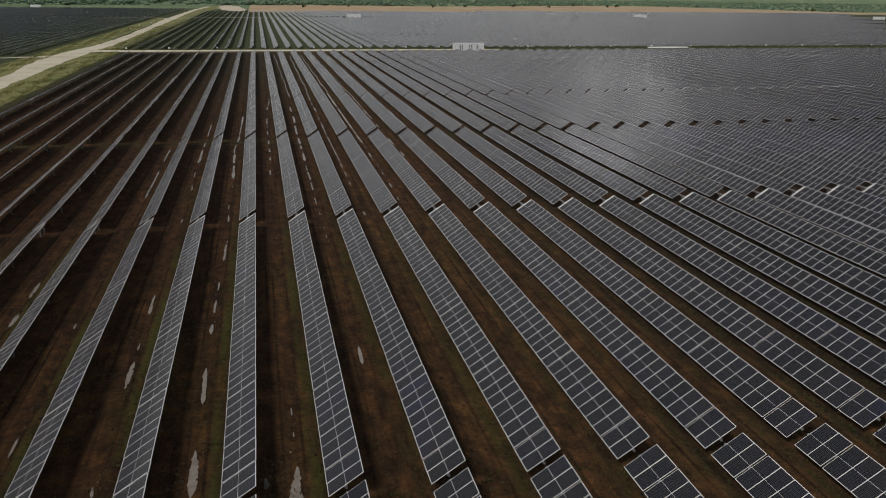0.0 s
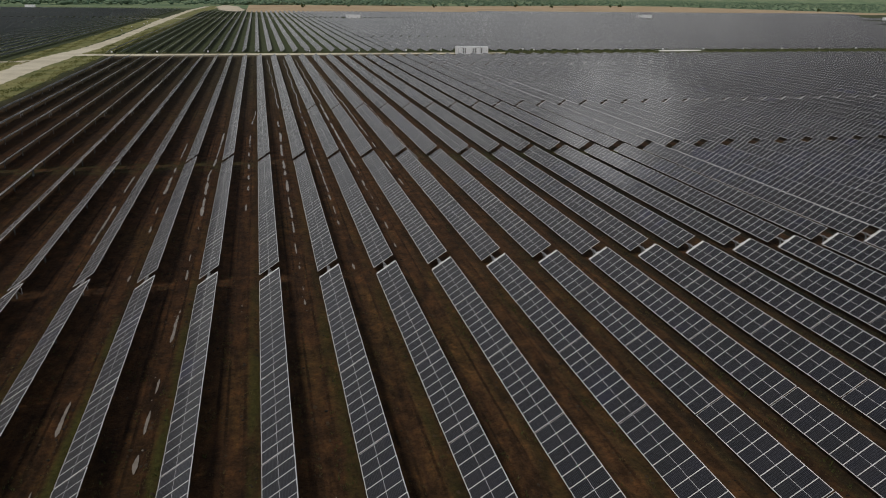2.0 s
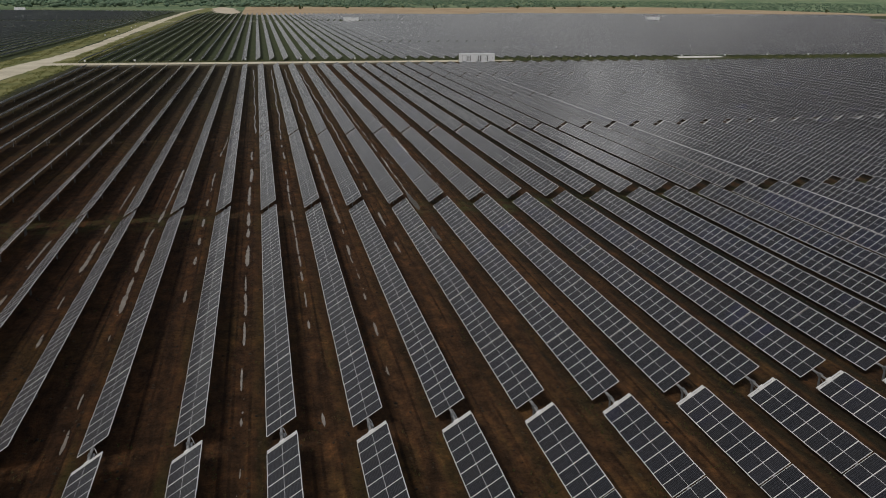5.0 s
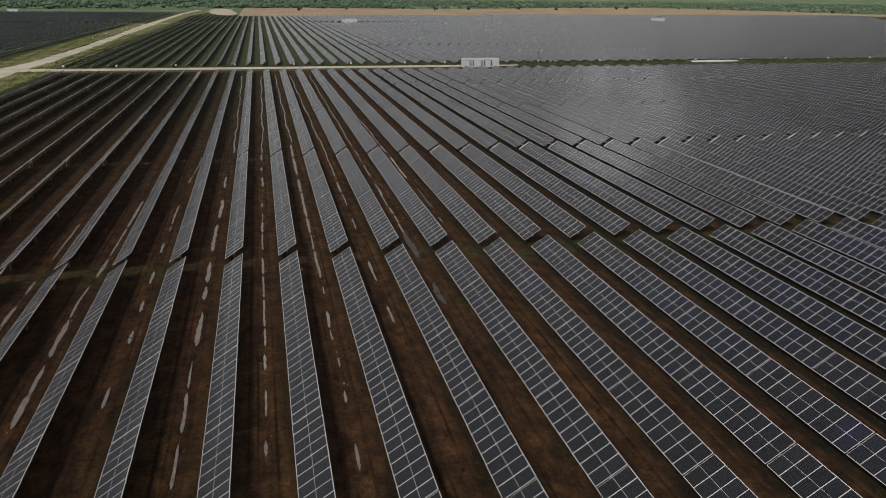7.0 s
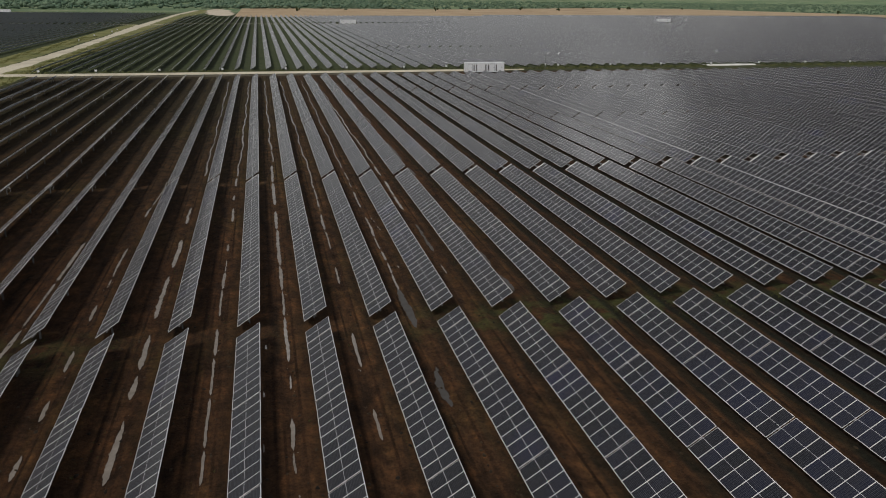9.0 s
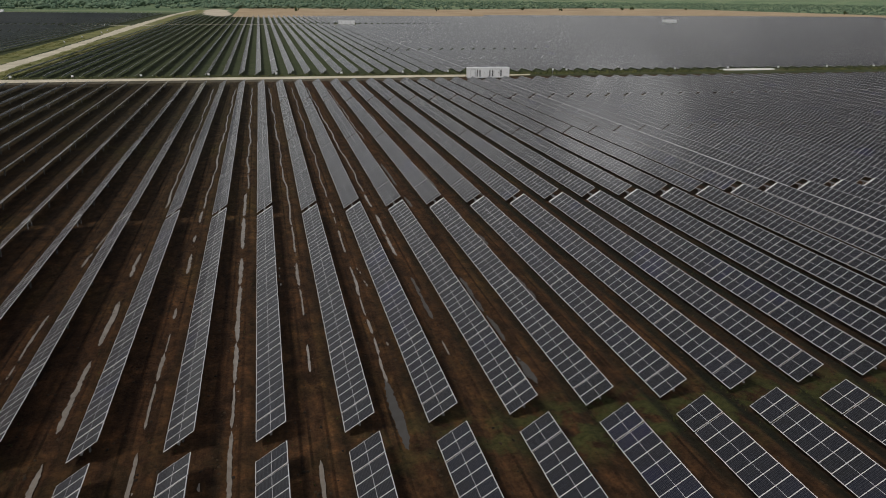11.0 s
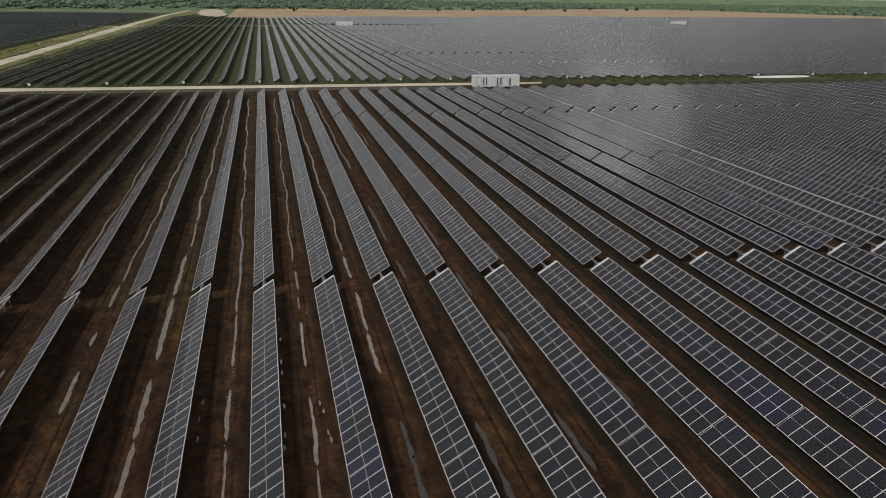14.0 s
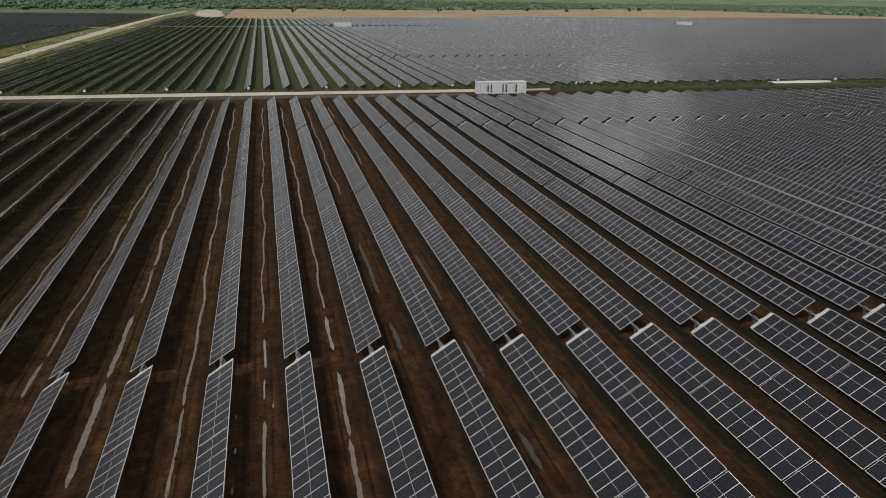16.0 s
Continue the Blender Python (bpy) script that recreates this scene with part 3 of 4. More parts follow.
# ---- ground: one sheet to the horizon ----
def axis_steps(lo, hi, step, far_lo, far_hi):
    near = list(np.arange(lo, hi + step / 2, step))
    out_l, out_r, s, x = [], [], step, lo
    while x > far_lo:
        s *= 1.35
        x = max(x - s, far_lo)
        out_l.append(x)
    s, x = step, hi
    while x < far_hi:
        s *= 1.35
        x = min(x + s, far_hi)
        out_r.append(x)
    return np.array(out_l[::-1] + near + out_r)


gx = axis_steps(-45.0, 75.0, 0.25, -4600, 4600)
gy = axis_steps(112.0, 400.0, 1.5, -900, 4700)
GX, GY = np.meshgrid(gx, gy)


def waves(x, y):
    return (np.sin(x * 1.7 + np.sin(y * 0.21) * 1.6) * np.sin(y * 0.37 + x * 0.9) + 0.6 * np.sin(x * 4.1 + y * 0.53) * np.sin(y * 0.83 - x * 2.2) + 0.4 * np.sin(y * 1.7 + 2.0 * np.sin(x * 2.9))) / 2.0


inside = np.clip((GX + 45) / 6, 0, 1) * np.clip((75 - GX) / 6, 0, 1) * np.clip((GY - 112) / 6, 0, 1) * np.clip((400 - GY) / 6, 0, 1)
lane = (GX + 500.0) % 5.0
lane_k = np.floor(GX / 5.0).astype(int)
middle = np.full_like(GX, RUT)
for k in range(-6, 12):
    middle = np.where(lane_k == k, rut_at(k, gy)[:, None], middle)
wet_rut = np.exp(-((lane - middle) / 0.34) ** 2)
rut = 1.15 * wet_rut + 0.7 * np.exp(-((lane - 3.15) / 0.3) ** 2) + 0.4 * np.exp(-((lane - 0.2) / 0.3) ** 2)
ridge = np.exp(-((lane - 2.45) / 0.4) ** 2) * (1 - wet_rut)
hills = np.clip((np.maximum(GY, np.abs(GX)) - 2600) / 2000, 0, 1)
GZ = 27.0 * hills ** 1.3 * (1 + 0.25 * np.sin(GX / 310.0) * np.sin(GX / 127.0 + 1)) + inside * (0.045 * waves(GX, GY) - 0.075 * rut + 0.03 * ridge)
nx, ny = len(gx), len(gy)
idx = np.arange(nx * ny).reshape(ny, nx)
gq = np.stack([idx[:-1, :-1], idx[:-1, 1:], idx[1:, 1:], idx[1:, :-1]], -1).reshape(-1, 4)
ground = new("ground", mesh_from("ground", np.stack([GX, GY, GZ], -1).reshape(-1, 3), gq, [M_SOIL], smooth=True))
tagged(ground, "rutted brown soil with sparse dry grass under the rows", "ground", kind="structure")


def ribbon(name, points, widths, z, mat, label, category, wobble=0.0, seed=0, skirt=0.0):
    """A strip of ground cover along a line of points; its edges waver."""
    rnd = random.Random(seed)
    pts = []
    for (xa, ya, wa), (xb, yb, wb) in zip([(*p, w) for p, w in zip(points, widths)], [(*p, w) for p, w in zip(points[1:], widths[1:])]):
        n = max(2, int(math.hypot(xb - xa, yb - ya) / 3))
        pts += [(xa + (xb - xa) * i / n, ya + (yb - ya) * i / n, wa + (wb - wa) * i / n) for i in range(n)]
    pts.append((*points[-1], widths[-1]))
    b = Build()
    v, q, drift = [], [], [0.0, 0.0]
    for i, (x, y, w) in enumerate(pts):
        x2, y2, _ = pts[min(i + 1, len(pts) - 1)]
        x1, y1, _ = pts[max(i - 1, 0)]
        d = math.hypot(x2 - x1, y2 - y1)
        nxv, nyv = -(y2 - y1) / d, (x2 - x1) / d
        drift = [0.6 * p + 0.4 * rnd.uniform(-wobble, wobble) * 2 for p in drift]
        a, c = w / 2 + drift[0], w / 2 + drift[1]
        v += [(x + nxv * (a + skirt), y + nyv * (a + skirt), z if not skirt else 0.0), (x + nxv * a, y + nyv * a, z), (x - nxv * c, y - nyv * c, z), (x - nxv * (c + skirt), y - nyv * (c + skirt), z if not skirt else 0.0)]
    for i in range(len(pts) - 1):
        o = 4 * i
        rng = (0, 1, 2) if skirt else (1,)
        q += [(o + j + 4, o + j, o + j + 1, o + j + 5) for j in rng]
    b.quads(v, [f[::-1] for f in q])
    ob = new(name, b.mesh(name, mat))
    return tagged(ob, label, category, kind="structure")


def cross_y(x):
    """The cross road's middle line, which runs a little askew."""
    return 422.6 + 0.012 * (x - 20)


ribbon("road", [(-66.5, 40.0), (-68.2, 278.5), (-69.1, 332.6), (-71.1, 371.9), (-71.6, 398.5), (-70.6, 421.1), (-68.6, 450.6), (-67.7, 494.9), (-68.2, 553.9), (-69.6, 632.6), (-72.1, 750.6), (-73.6, 888.3), (-74.5, 1075.2), (-68.6, 1281.7)], [6.5, 6.5, 7.0, 9.0, 11.0, 9.0, 7.5, 6.0, 5.5, 5.5, 8.0, 6.0, 6.0, 6.0], 0.06, M_ROAD, "pale gravel service road beside the solar field", "road", 0.5, 1)
ribbon("road_cross", [(-66, cross_y(-66)), (-40, cross_y(-40)), (20, cross_y(20)), (74, cross_y(74)), (90, cross_y(90)), (99, cross_y(99) + 1.0)], [5.5, 3.6, 3.2, 3.0, 0.8, 0.3], 0.30, M_ROAD, "raised pale gravel track between two blocks of panels", "road", 0.15, 2, skirt=0.6)
ribbon("road_branch", [(-72.6, 398.5), (-80.4, 395.6), (-90.3, 392.1), (-142.4, 388.7)], [8.0, 4.0, 3.0, 2.5], 0.066, M_ROAD, "pale gravel side track", "road", 0.4, 3)
ribbon("road_north", [(-71.6, 789.9), (-60.8, 811.6), (-49.0, 821.4), (16.9, 827.3), (137.9, 835.2)], [5.0, 4.0, 3.5, 3.5, 3.0], 0.066, M_ROAD, "pale track across the northern block", "road", 0.3, 13)
ribbon("road_west", [(-73.5, 788.0), (-79.0, 798.0), (-92.0, 801.0), (-150.0, 801.5), (-300.0, 800.5)], [6.0, 4.5, 3.6, 3.2, 3.2], 0.066, M_ROAD, "pale track through the western field", "road", 0.3, 9)
ribbon("apron", [(-54.9, 415.6), (20, 416.2), (73, 416.4)], [5, 6, 5], 0.02, M_APRON, "trampled grey-brown dirt at the rows' end", "bare soil", 0.6, 10)
ribbon("gravel_patch", [(172.5, 432.6), (178.0, 433.0), (186.0, 433.6), (194.5, 433.8)], [1.2, 3.0, 3.4, 1.6], 0.36, M_CHALK, "long pale gravel heap beside the rank grass", "gravel", 0.4, 12, skirt=0.9)
ribbon("verge_west", [(-75.5, 40.0), (-77.0, 372.9), (-77.5, 475.2), (-79.0, 612.9), (-81.4, 809.6)], [12, 13, 11, 11, 8], 0.03, M_VERGE, "yellow-green grass verge beside the gravel road", "grass verge", 0.4, 4)
ribbon("verge_east", [(-60.8, 40.0), (-61.8, 372.9), (-60.3, 485.1), (-59.8, 632.6), (-63.7, 839.1), (-65.7, 986.6), (-60.0, 1150.0), (-56.0, 1320.0)], [9.5, 10, 11, 13, 14, 14, 18, 20], 0.034, M_VERGE, "yellow-green grass verge beside the gravel road", "grass verge", 0.4, 5)
ribbon("verge_cross", [(-58, cross_y(-58) + 5.4), (20, cross_y(20) + 5.4), (150, cross_y(150) + 6), (480, cross_y(480) + 10)], [7, 7, 9, 10], 0.05, M_DARKVERGE, "dark rank grass along the cross track", "grass verge", 0.8, 6)
ribbon("pale_patch", [(-24.0, 1030.0), (-28.0, 1060.0), (-33.0, 1140.0), (-38.0, 1240.0), (-42.0, 1310.0), (-46.0, 1375.0)], [3, 22, 33, 30, 25, 4], 0.16, M_PALE, "pale cleared ground at the field's far corner", "bare soil", 3.0, 8)

# the wood's edge and the far end of the northern block, along x
EDGE = [(-885.0, 1006.3), (-324.4, 1281.7), (-206.3, 1311.2), (-80.4, 1370.2), (53.3, 1430.2), (180.2, 1440.0), (305.1, 1419.4), (452.6, 1517.7), (678.8, 1665.2), (836.2, 1606.2), (890.3, 1399.7), (944.4, 1203.0), (1082.0, 1134.2), (2163.9, 1576.7)]


def edge_y(x):
    return float(np.interp(x, [e[0] for e in EDGE], [e[1] for e in EDGE]))


def field_end(x):
    return float(np.interp(x, [16, 95, 207, 394, 560, 650, 745, 880, 1200], [1018, 1024, 1058, 1100, 1114, 1118, 1098, 1110, 1100]))


v, q = [], []
for i in range(120):
    x = -13 + 14.0 * i
    a, c = field_end(x) - 12 + 5 * math.sin(i * 1.7), edge_y(x) + 25
    v += [(x, a + (c - a) * j / 8, 0.1) for j in range(9)]
for i in range(119):
    q += [(9 * i + j, 9 * i + 9 + j, 9 * i + 10 + j, 9 * i + j + 1) for j in range(8)]
tagged(new("sand_strip", Build().quads(v, q).mesh("sand_strip", M_SAND)), "bare orange soil strip before the woodland", "bare soil", kind="structure")

# ---- solar trackers ----
TILT = 33.55
AXIS_Z, AXIS_X = 1.0594, -0.8605                  # the tube's axis, from the high edge
MOD, GAP, HALF = 1.0282, 0.009, 1.0325             # module width along the row, gap, half its length
PITCH = MOD + GAP
JOINT = 0.133                                   # wider joint over each post
SLOPE = pose(0, 0, 0, 0, -TILT, 0)


def module_build(detail):
    """One framed module, lying in its own plane: x across the row, y along it."""
    b = Build()
    h, f, c, t, e = HALF, 0.023, 0.009, 0.035, 0.036
    if detail:
        us, vs = [-h, -h + e, -c, c, h - e, h], [0, f, MOD - f, MOD]
        for i in range(5):
            for j in range(3):
                glass = j == 1 and i in (1, 3)
                z = -0.004 if glass else 0.0
                b.quads([(us[i], vs[j], z), (us[i + 1], vs[j], z), (us[i + 1], vs[j + 1], z), (us[i], vs[j + 1], z)], [(0, 1, 2, 3)], 1 if glass else 0)
        v, q = box_arrays(-h, h, 0, MOD, -t, 0)
        b.quads(v, q[2:], 0).quads(v, q[:1], 2)
    else:
        f, c = 0.024, 0.009
        v, q = box_arrays(-h, h, 0, MOD, -t, 0)
        b.quads(v, q[1:], 0).quads(v, q[:1], 2)
        for u0, u1 in ((-h + e, -c), (c, h - e)):
            b.quads([(u0, f, 0.004), (u1, f, 0.004), (u1, MOD - f, 0.004), (u0, MOD - f, 0.004)], [(0, 1, 2, 3)], 1)
    return b


MODULE = module_build(True).mesh("module", M_FRAME, M_GLASS, M_BACK)
LITE = module_build(False)
LITE_V, LITE_Q, LITE_M = np.array(LITE.v), np.array(LITE.q), np.array(LITE.m)


def replicate(v, q, m, shifts):
    """Arrays of one small mesh repeated at many shifts."""
    shifts = np.asarray(shifts, dtype=float).reshape(-1, 3)
    n = len(shifts)
    vv = (v[None] + shifts[:, None]).reshape(-1, 3)
    qq = (q[None] + (np.arange(n) * len(v))[:, None, None]).reshape(-1, q.shape[1])
    return vv, qq, np.tile(m, n)


TILT_ROT = np.array(SLOPE.to_3x3())


def spread(sections, y):
    """Where the modules and the joints of one wing lie, from its near end."""
    mods, joints = [], []
    for i, n in enumerate(sections):
        for _ in range(n):
            mods.append(y)
            y += PITCH
        y -= GAP
        if i < len(sections) - 1:
            joints.append(y + JOINT / 2)
            y += JOINT
    return mods, joints, y


WINGS = {
    # near wing, drive gap, far wing, in modules between posts
    "first": ((2, 8, 9, 9, 9, 8), 1.48, (8, 9, 9, 9, 8, 2)),
    "second": ((2, 8, 9, 9, 9, 8), 1.48, (8, 9, 9, 9, 8)),
    "third": ((2, 8, 9, 9, 9, 8), 1.48, (8, 9, 9, 9, 4)),
    "short": ((8, 9, 9, 9, 8), 1.48, ()),
    "zero": ((8, 9, 9, 9, 8), 1.48, (8, 9, 9, 9, 8, 2)),
}


class Plan:
    """The lengths of one kind of tracker, from y = 0 at its near end."""

    def __init__(self, kind):
        near, gap, far = WINGS[kind]
        a, ja, ya = spread(near, 0.0)
        self.rail = ya + 0.03
        self.drive = ya + 0.34 + gap / 2
        b, jb, yb = spread(far, ya + 0.34 + gap) if far else ([], [], ya)
        self.gap0, self.gap1 = ya, ya + 0.34 + gap
        self.far = bool(far)
        self.mods, self.joints, self.length = a + b, ja + jb, yb


PLANS = {k: Plan(k) for k in WINGS}

post_b = Build()
post_b.box(-0.008, 0.008, -0.07, 0.07, -0.3, AXIS_Z - 0.1).box(-0.055, 0.055, -0.078, -0.066, -0.3, AXIS_Z - 0.1).box(-0.055, 0.055, 0.066, 0.078, -0.3, AXIS_Z - 0.1)
post_b.box(-0.11, 0.11, -0.05, 0.05, AXIS_Z - 0.22, AXIS_Z - 0.1)
POST = post_b.mesh("post", M_STEEL)
drive_b = Build()
drive_b.box(-0.10, 0.10, -0.14, 0.14, AXIS_Z - 0.24, AXIS_Z - 0.01).box(-0.05, 0.05, -0.06, 0.06, -0.3, AXIS_Z - 0.24)
DRIVE = drive_b.mesh("drive_unit", M_STEEL)
MOTOR = Build().prism(0.163, AXIS_Z - 0.2, 0.06, -0.08, 0.24, 10, 0, "y").box(0.105, 0.22, -0.10, -0.08, AXIS_Z - 0.26, AXIS_Z - 0.14).mesh("motor", M_GREYBOX)
cable_b, last = Build(), None
for i in range(11):
    u = i / 10
    p = (0.10 + 0.30 * math.sin(u * 3.1), -0.62 + 1.3 * u, AXIS_Z - 0.1 - 0.55 * math.sin(u * 3.1) + 0.06 * math.sin(u * 9))
    if last:
        (xa, ya, za), (xb, yb, zb) = last, p
        cable_b.quads([(xa - 0.02, ya, za), (xa + 0.02, ya, za), (xb + 0.02, yb, zb), (xb - 0.02, yb, zb), (xa, ya, za - 0.03), (xb, yb, zb - 0.03)], [(0, 1, 2, 3), (1, 4, 5, 2), (4, 0, 3, 5)])
    last = p
CABLE = cable_b.mesh("cable", M_TUBE)
rail_b = Build()
rail_b.box(-1.0, 1.0, 0.02, 0.12, -0.06, 0.0).box(-1.0, 1.0, 0.20, 0.28, -0.06, 0.0).box(-0.16, 0.16, 0.0, 0.34, -0.10, 0.02).box(-0.9, -0.82, 0.0, 0.3, -0.05, -0.01).box(0.82, 0.9, 0.0, 0.3, -0.05, -0.01)
RAIL = rail_b.mesh("end_rail", M_FRAME)
TUBES, SHEETS = {}, {}
for kind, pl in PLANS.items():
    t = Build().prism(0, AXIS_Z - 0.11, 0.075, -0.12, pl.length + 0.12, 8, 0, "y")
    for y in pl.joints + [0.5, pl.length - 0.5]:
        t.box(-0.1, 0.1, y - 0.06, y + 0.06, AXIS_Z - 0.2, AXIS_Z - 0.08)
    TUBES[kind] = t.mesh("torque_tube", M_TUBE)
    vv, qq, mm = replicate(LITE_V, LITE_Q, LITE_M, [(0, y, 0) for y in pl.mods])
    vv = vv @ TILT_ROT.T + np.array([0, 0, AXIS_Z])
    SHEETS[kind] = mesh_from("module_sheet", vv, qq, [M_FRAME, M_GLASS_FAR, M_BACK], mm)


def post_places(pl):
    return [1.7] + pl.joints[1 if pl.joints[0] < 4 else 0:] + [pl.length - 1.7]


def tracker(kind, k, y0, near, from_y=-1e9):
    """A tracker with its posts, tube, drive and modules. near: each module on its own."""
    pl = PLANS[kind]
    rnd = random.Random(k * 31 + int(y0))
    root = thing("solar_tracker", (5.0 * k + AXIS_X + rnd.uniform(-0.03, 0.03), y0 + rnd.uniform(-0.06, 0.06), 0), "long tilted row of dark solar modules on steel posts", "solar tracker", "trackers in parallel rows")
    root.rotation_euler = (0, radians(rnd.gauss(0, 0.30)), 0)
    part("torque_tube", TUBES[kind], root)
    for y in post_places(pl):
        part("post", POST, root, pose(0, y, 0))
    gear = part("drive_unit", DRIVE, root, pose(0, pl.drive, 0), "grey steel slewing drive")
    if near:
        part("motor", MOTOR, gear, None, "small grey cylindrical motor")
    part("cable", CABLE, root, pose(0, pl.drive, 0), "pale loop of cable")
    lift = Matrix.Translation((0, 0, AXIS_Z))
    part("end_rail", RAIL, root, lift @ SLOPE @ Matrix.Translation((0, pl.rail, 0)), "bright bare aluminium rail")
    if near:
        for y in pl.mods:
            if y + y0 < from_y:
                continue
            jig = pose(rnd.gauss(0, 0.004), y, rnd.gauss(0, 0.003), rnd.gauss(0, 0.14), rnd.gauss(0, 0.22), 0)
            part("module", MODULE, root, lift @ SLOPE @ jig)
        if from_y > y0:
            vv, qq, mm = replicate(LITE_V, LITE_Q, LITE_M, [(0, y, 0) for y in pl.mods if y + y0 < from_y])
            part("module_sheet", mesh_from("module_sheet", vv @ TILT_ROT.T + np.array([0, 0, AXIS_Z]), qq, [M_FRAME, M_GLASS_FAR, M_BACK], mm), root)
    else:
        tagged(part("module_sheet", SHEETS[kind], root), kind="stuff")
    return root


Y_FIRST, Y_SECOND, Y_THIRD = 122.79, 221.32, 316.1
Y_ZERO = 122.15 - PLANS["zero"].length
for k in range(-6, 19):
    tracker("first", k, Y_FIRST, True)
for k in range(-5, 22):
    tracker("second", k, Y_SECOND, True)
for k in range(1, 12):
    tracker("zero", k, Y_ZERO, True, 112.0)
for k in list(range(-10, 1)) + list(range(12, 20)):
    tracker("zero", k, Y_ZERO, False)
for k in range(-10, 25):
    tracker("third", k, Y_THIRD, False)
for k in list(range(-10, -6)) + list(range(19, 27)):
    tracker("first", k, Y_FIRST, False)
for k in list(range(-10, -5)) + list(range(22, 32)):
    tracker("second", k, Y_SECOND, False)


def field(name, rows, label):
    """Far rows of the same trackers, too many to count, in one mesh."""
    vs, qs, ms, off = [], [], [], 0
    pv, pq = box_arrays(-0.06, 0.06, -0.07, 0.07, 0, AXIS_Z - 0.1)
    pv, pq = np.array(pv), np.array(pq)
    tv, tq = np.array(LITE_V), LITE_Q
    for kind, x, y0, coarse in rows:
        pl = PLANS[kind]
        if coarse:
            # one frame and one pane to each stretch between posts
            edges = sorted([0.0] + [j for j in pl.joints] + ([pl.gap0, pl.gap1 - 1.1, pl.length] if pl.far else [pl.length]))
            for a, c in zip(edges, edges[1:]):
                if pl.far and abs(a - pl.gap0) < 1e-6:
                    continue
                v, q = box_arrays(-HALF, HALF, a + 0.012, c - 0.012, -0.035, 0)
                v, q, m = list(v), list(q), [2, 0, 0, 0, 0, 0]
                o = len(v)
                v += [(-HALF + 0.03, a + 0.014, 0.004), (HALF - 0.03, a + 0.014, 0.004), (HALF - 0.03, c - 0.014, 0.004), (-HALF + 0.03, c - 0.014, 0.004)]
                q.append((o, o + 1, o + 2, o + 3))
                m.append(4)
                v = np.array(v) @ TILT_ROT.T + np.array([x + AXIS_X, y0, AXIS_Z])
                vs.append(v)
                qs.append(np.array(q) + off)
                ms.append(np.array(m))
                off += len(v)
        else:
            v, q, m = replicate(LITE_V, LITE_Q, LITE_M, [(0, y, 0) for y in pl.mods])
            v = v @ TILT_ROT.T + np.array([x + AXIS_X, y0, AXIS_Z])
            vs.append(v)
            qs.append(q + off)
            ms.append(m)
            off += len(v)
        if pl.far:
            # bright bare rails beside the drive
            v, q = box_arrays(-HALF, HALF, pl.gap0 + 0.06, pl.gap0 + 0.22, -0.05, 0.01)
            v = np.array(v) @ TILT_ROT.T + np.array([x + AXIS_X, y0, AXIS_Z])
            vs.append(v)
            qs.append(np.array(q) + off)
            ms.append(np.zeros(6, dtype=int))
            off += len(v)
        v, q, m = replicate(pv, pq, np.full(6, 3), [(x + AXIS_X, y0 + y, 0) for y in post_places(pl)[:: 2 if coarse else 1]])
        vs.append(v)
        qs.append(q + off)
        ms.append(m)
        off += len(v)
    ob = new(name, mesh_from(name, np.concatenate(vs), np.concatenate(qs), [M_FRAME, M_GLASS_FAR, M_BACK, M_STEEL, M_GLASS_NORTH], np.concatenate(ms)))
    return tagged(ob, label, "solar array", kind="stuff")


rows = [("first", 5.0 * k, Y_FIRST, False) for k in range(27, 36)]
rows += [("second", 5.0 * k, Y_SECOND, False) for k in range(32, 56)]
rows += [("third", 5.0 * k, Y_THIRD, False) for k in range(25, 80)]
field("solar_array", rows, "wide field of tilted dark solar modules in parallel rows")

SKEW = 0.03
CLEAR = [(75.0, 814.0, 12.5), (381.5, 868.0, 14.0), (654.0, 843.0, 14.0)]      # far stations: x, y, length
LONG, SHORT = PLANS["first"].length, PLANS["short"].length
rows = []
for k in range(-12, 190):
    x = 5.0 * k + 4.3
    y, end = 430.4 + SKEW * (x - 20), field_end(x)
    for kind, size, gap in (("first", LONG, 2.8), ("first", LONG, 0.6), ("first", LONG, 2.8), ("first", LONG, 14.0), ("first", LONG, 2.8), ("short", SHORT, 2.8), ("short", SHORT, 2.8), ("short", SHORT, 2.8), ("short", SHORT, 2.8)):
        if any(sx - 1 < x < sx + sl + 2 and y - 1 < sy + 2.5 and sy - 1.5 < y + size for sx, sy, sl in CLEAR):
            # two short trackers, before and behind a station
            sy = next(sy for sx, sy, sl in CLEAR if sx - 1 < x < sx + sl + 2)
            rows += [("short", x, sy - 2 - (SHORT + 0.6) * i, True) for i in (1, 2) if sy - 2 - (SHORT + 0.6) * i > y - 8]
            rows += [("short", x, sy + 4.5 + (SHORT + 0.6) * i, True) for i in (0, 1) if sy + 4.5 + (SHORT + 0.6) * (i + 1) < y + size + gap]
        elif y + size < end + 12 and x < 40 + 0.75 * (y + size - 90):
            rows.append((kind, x, y, True))
        y += size + gap
field("solar_array_north", rows, "wide far field of tilted dark solar modules in parallel rows")

rows = []
for k in range(-75, -15):
    x = 5.0 * k - 8.0
    y = 402.0
    n = 0
    while y < 1060:
        if x > -60 - 0.36 * (y - 60):
            rows.append(("first", x, y, True))
        y += PLANS["first"].length + (1.0 if n % 2 else 2.8)
        n += 1
        if n == 4:
            y += 12.0
field("solar_array_west", rows, "wide far field of dark solar modules beyond the gravel road")

# ---- puddles in the wheel ruts ----
rnd = random.Random(11)
FAR_WATER, SPECKS = Build(), Build()


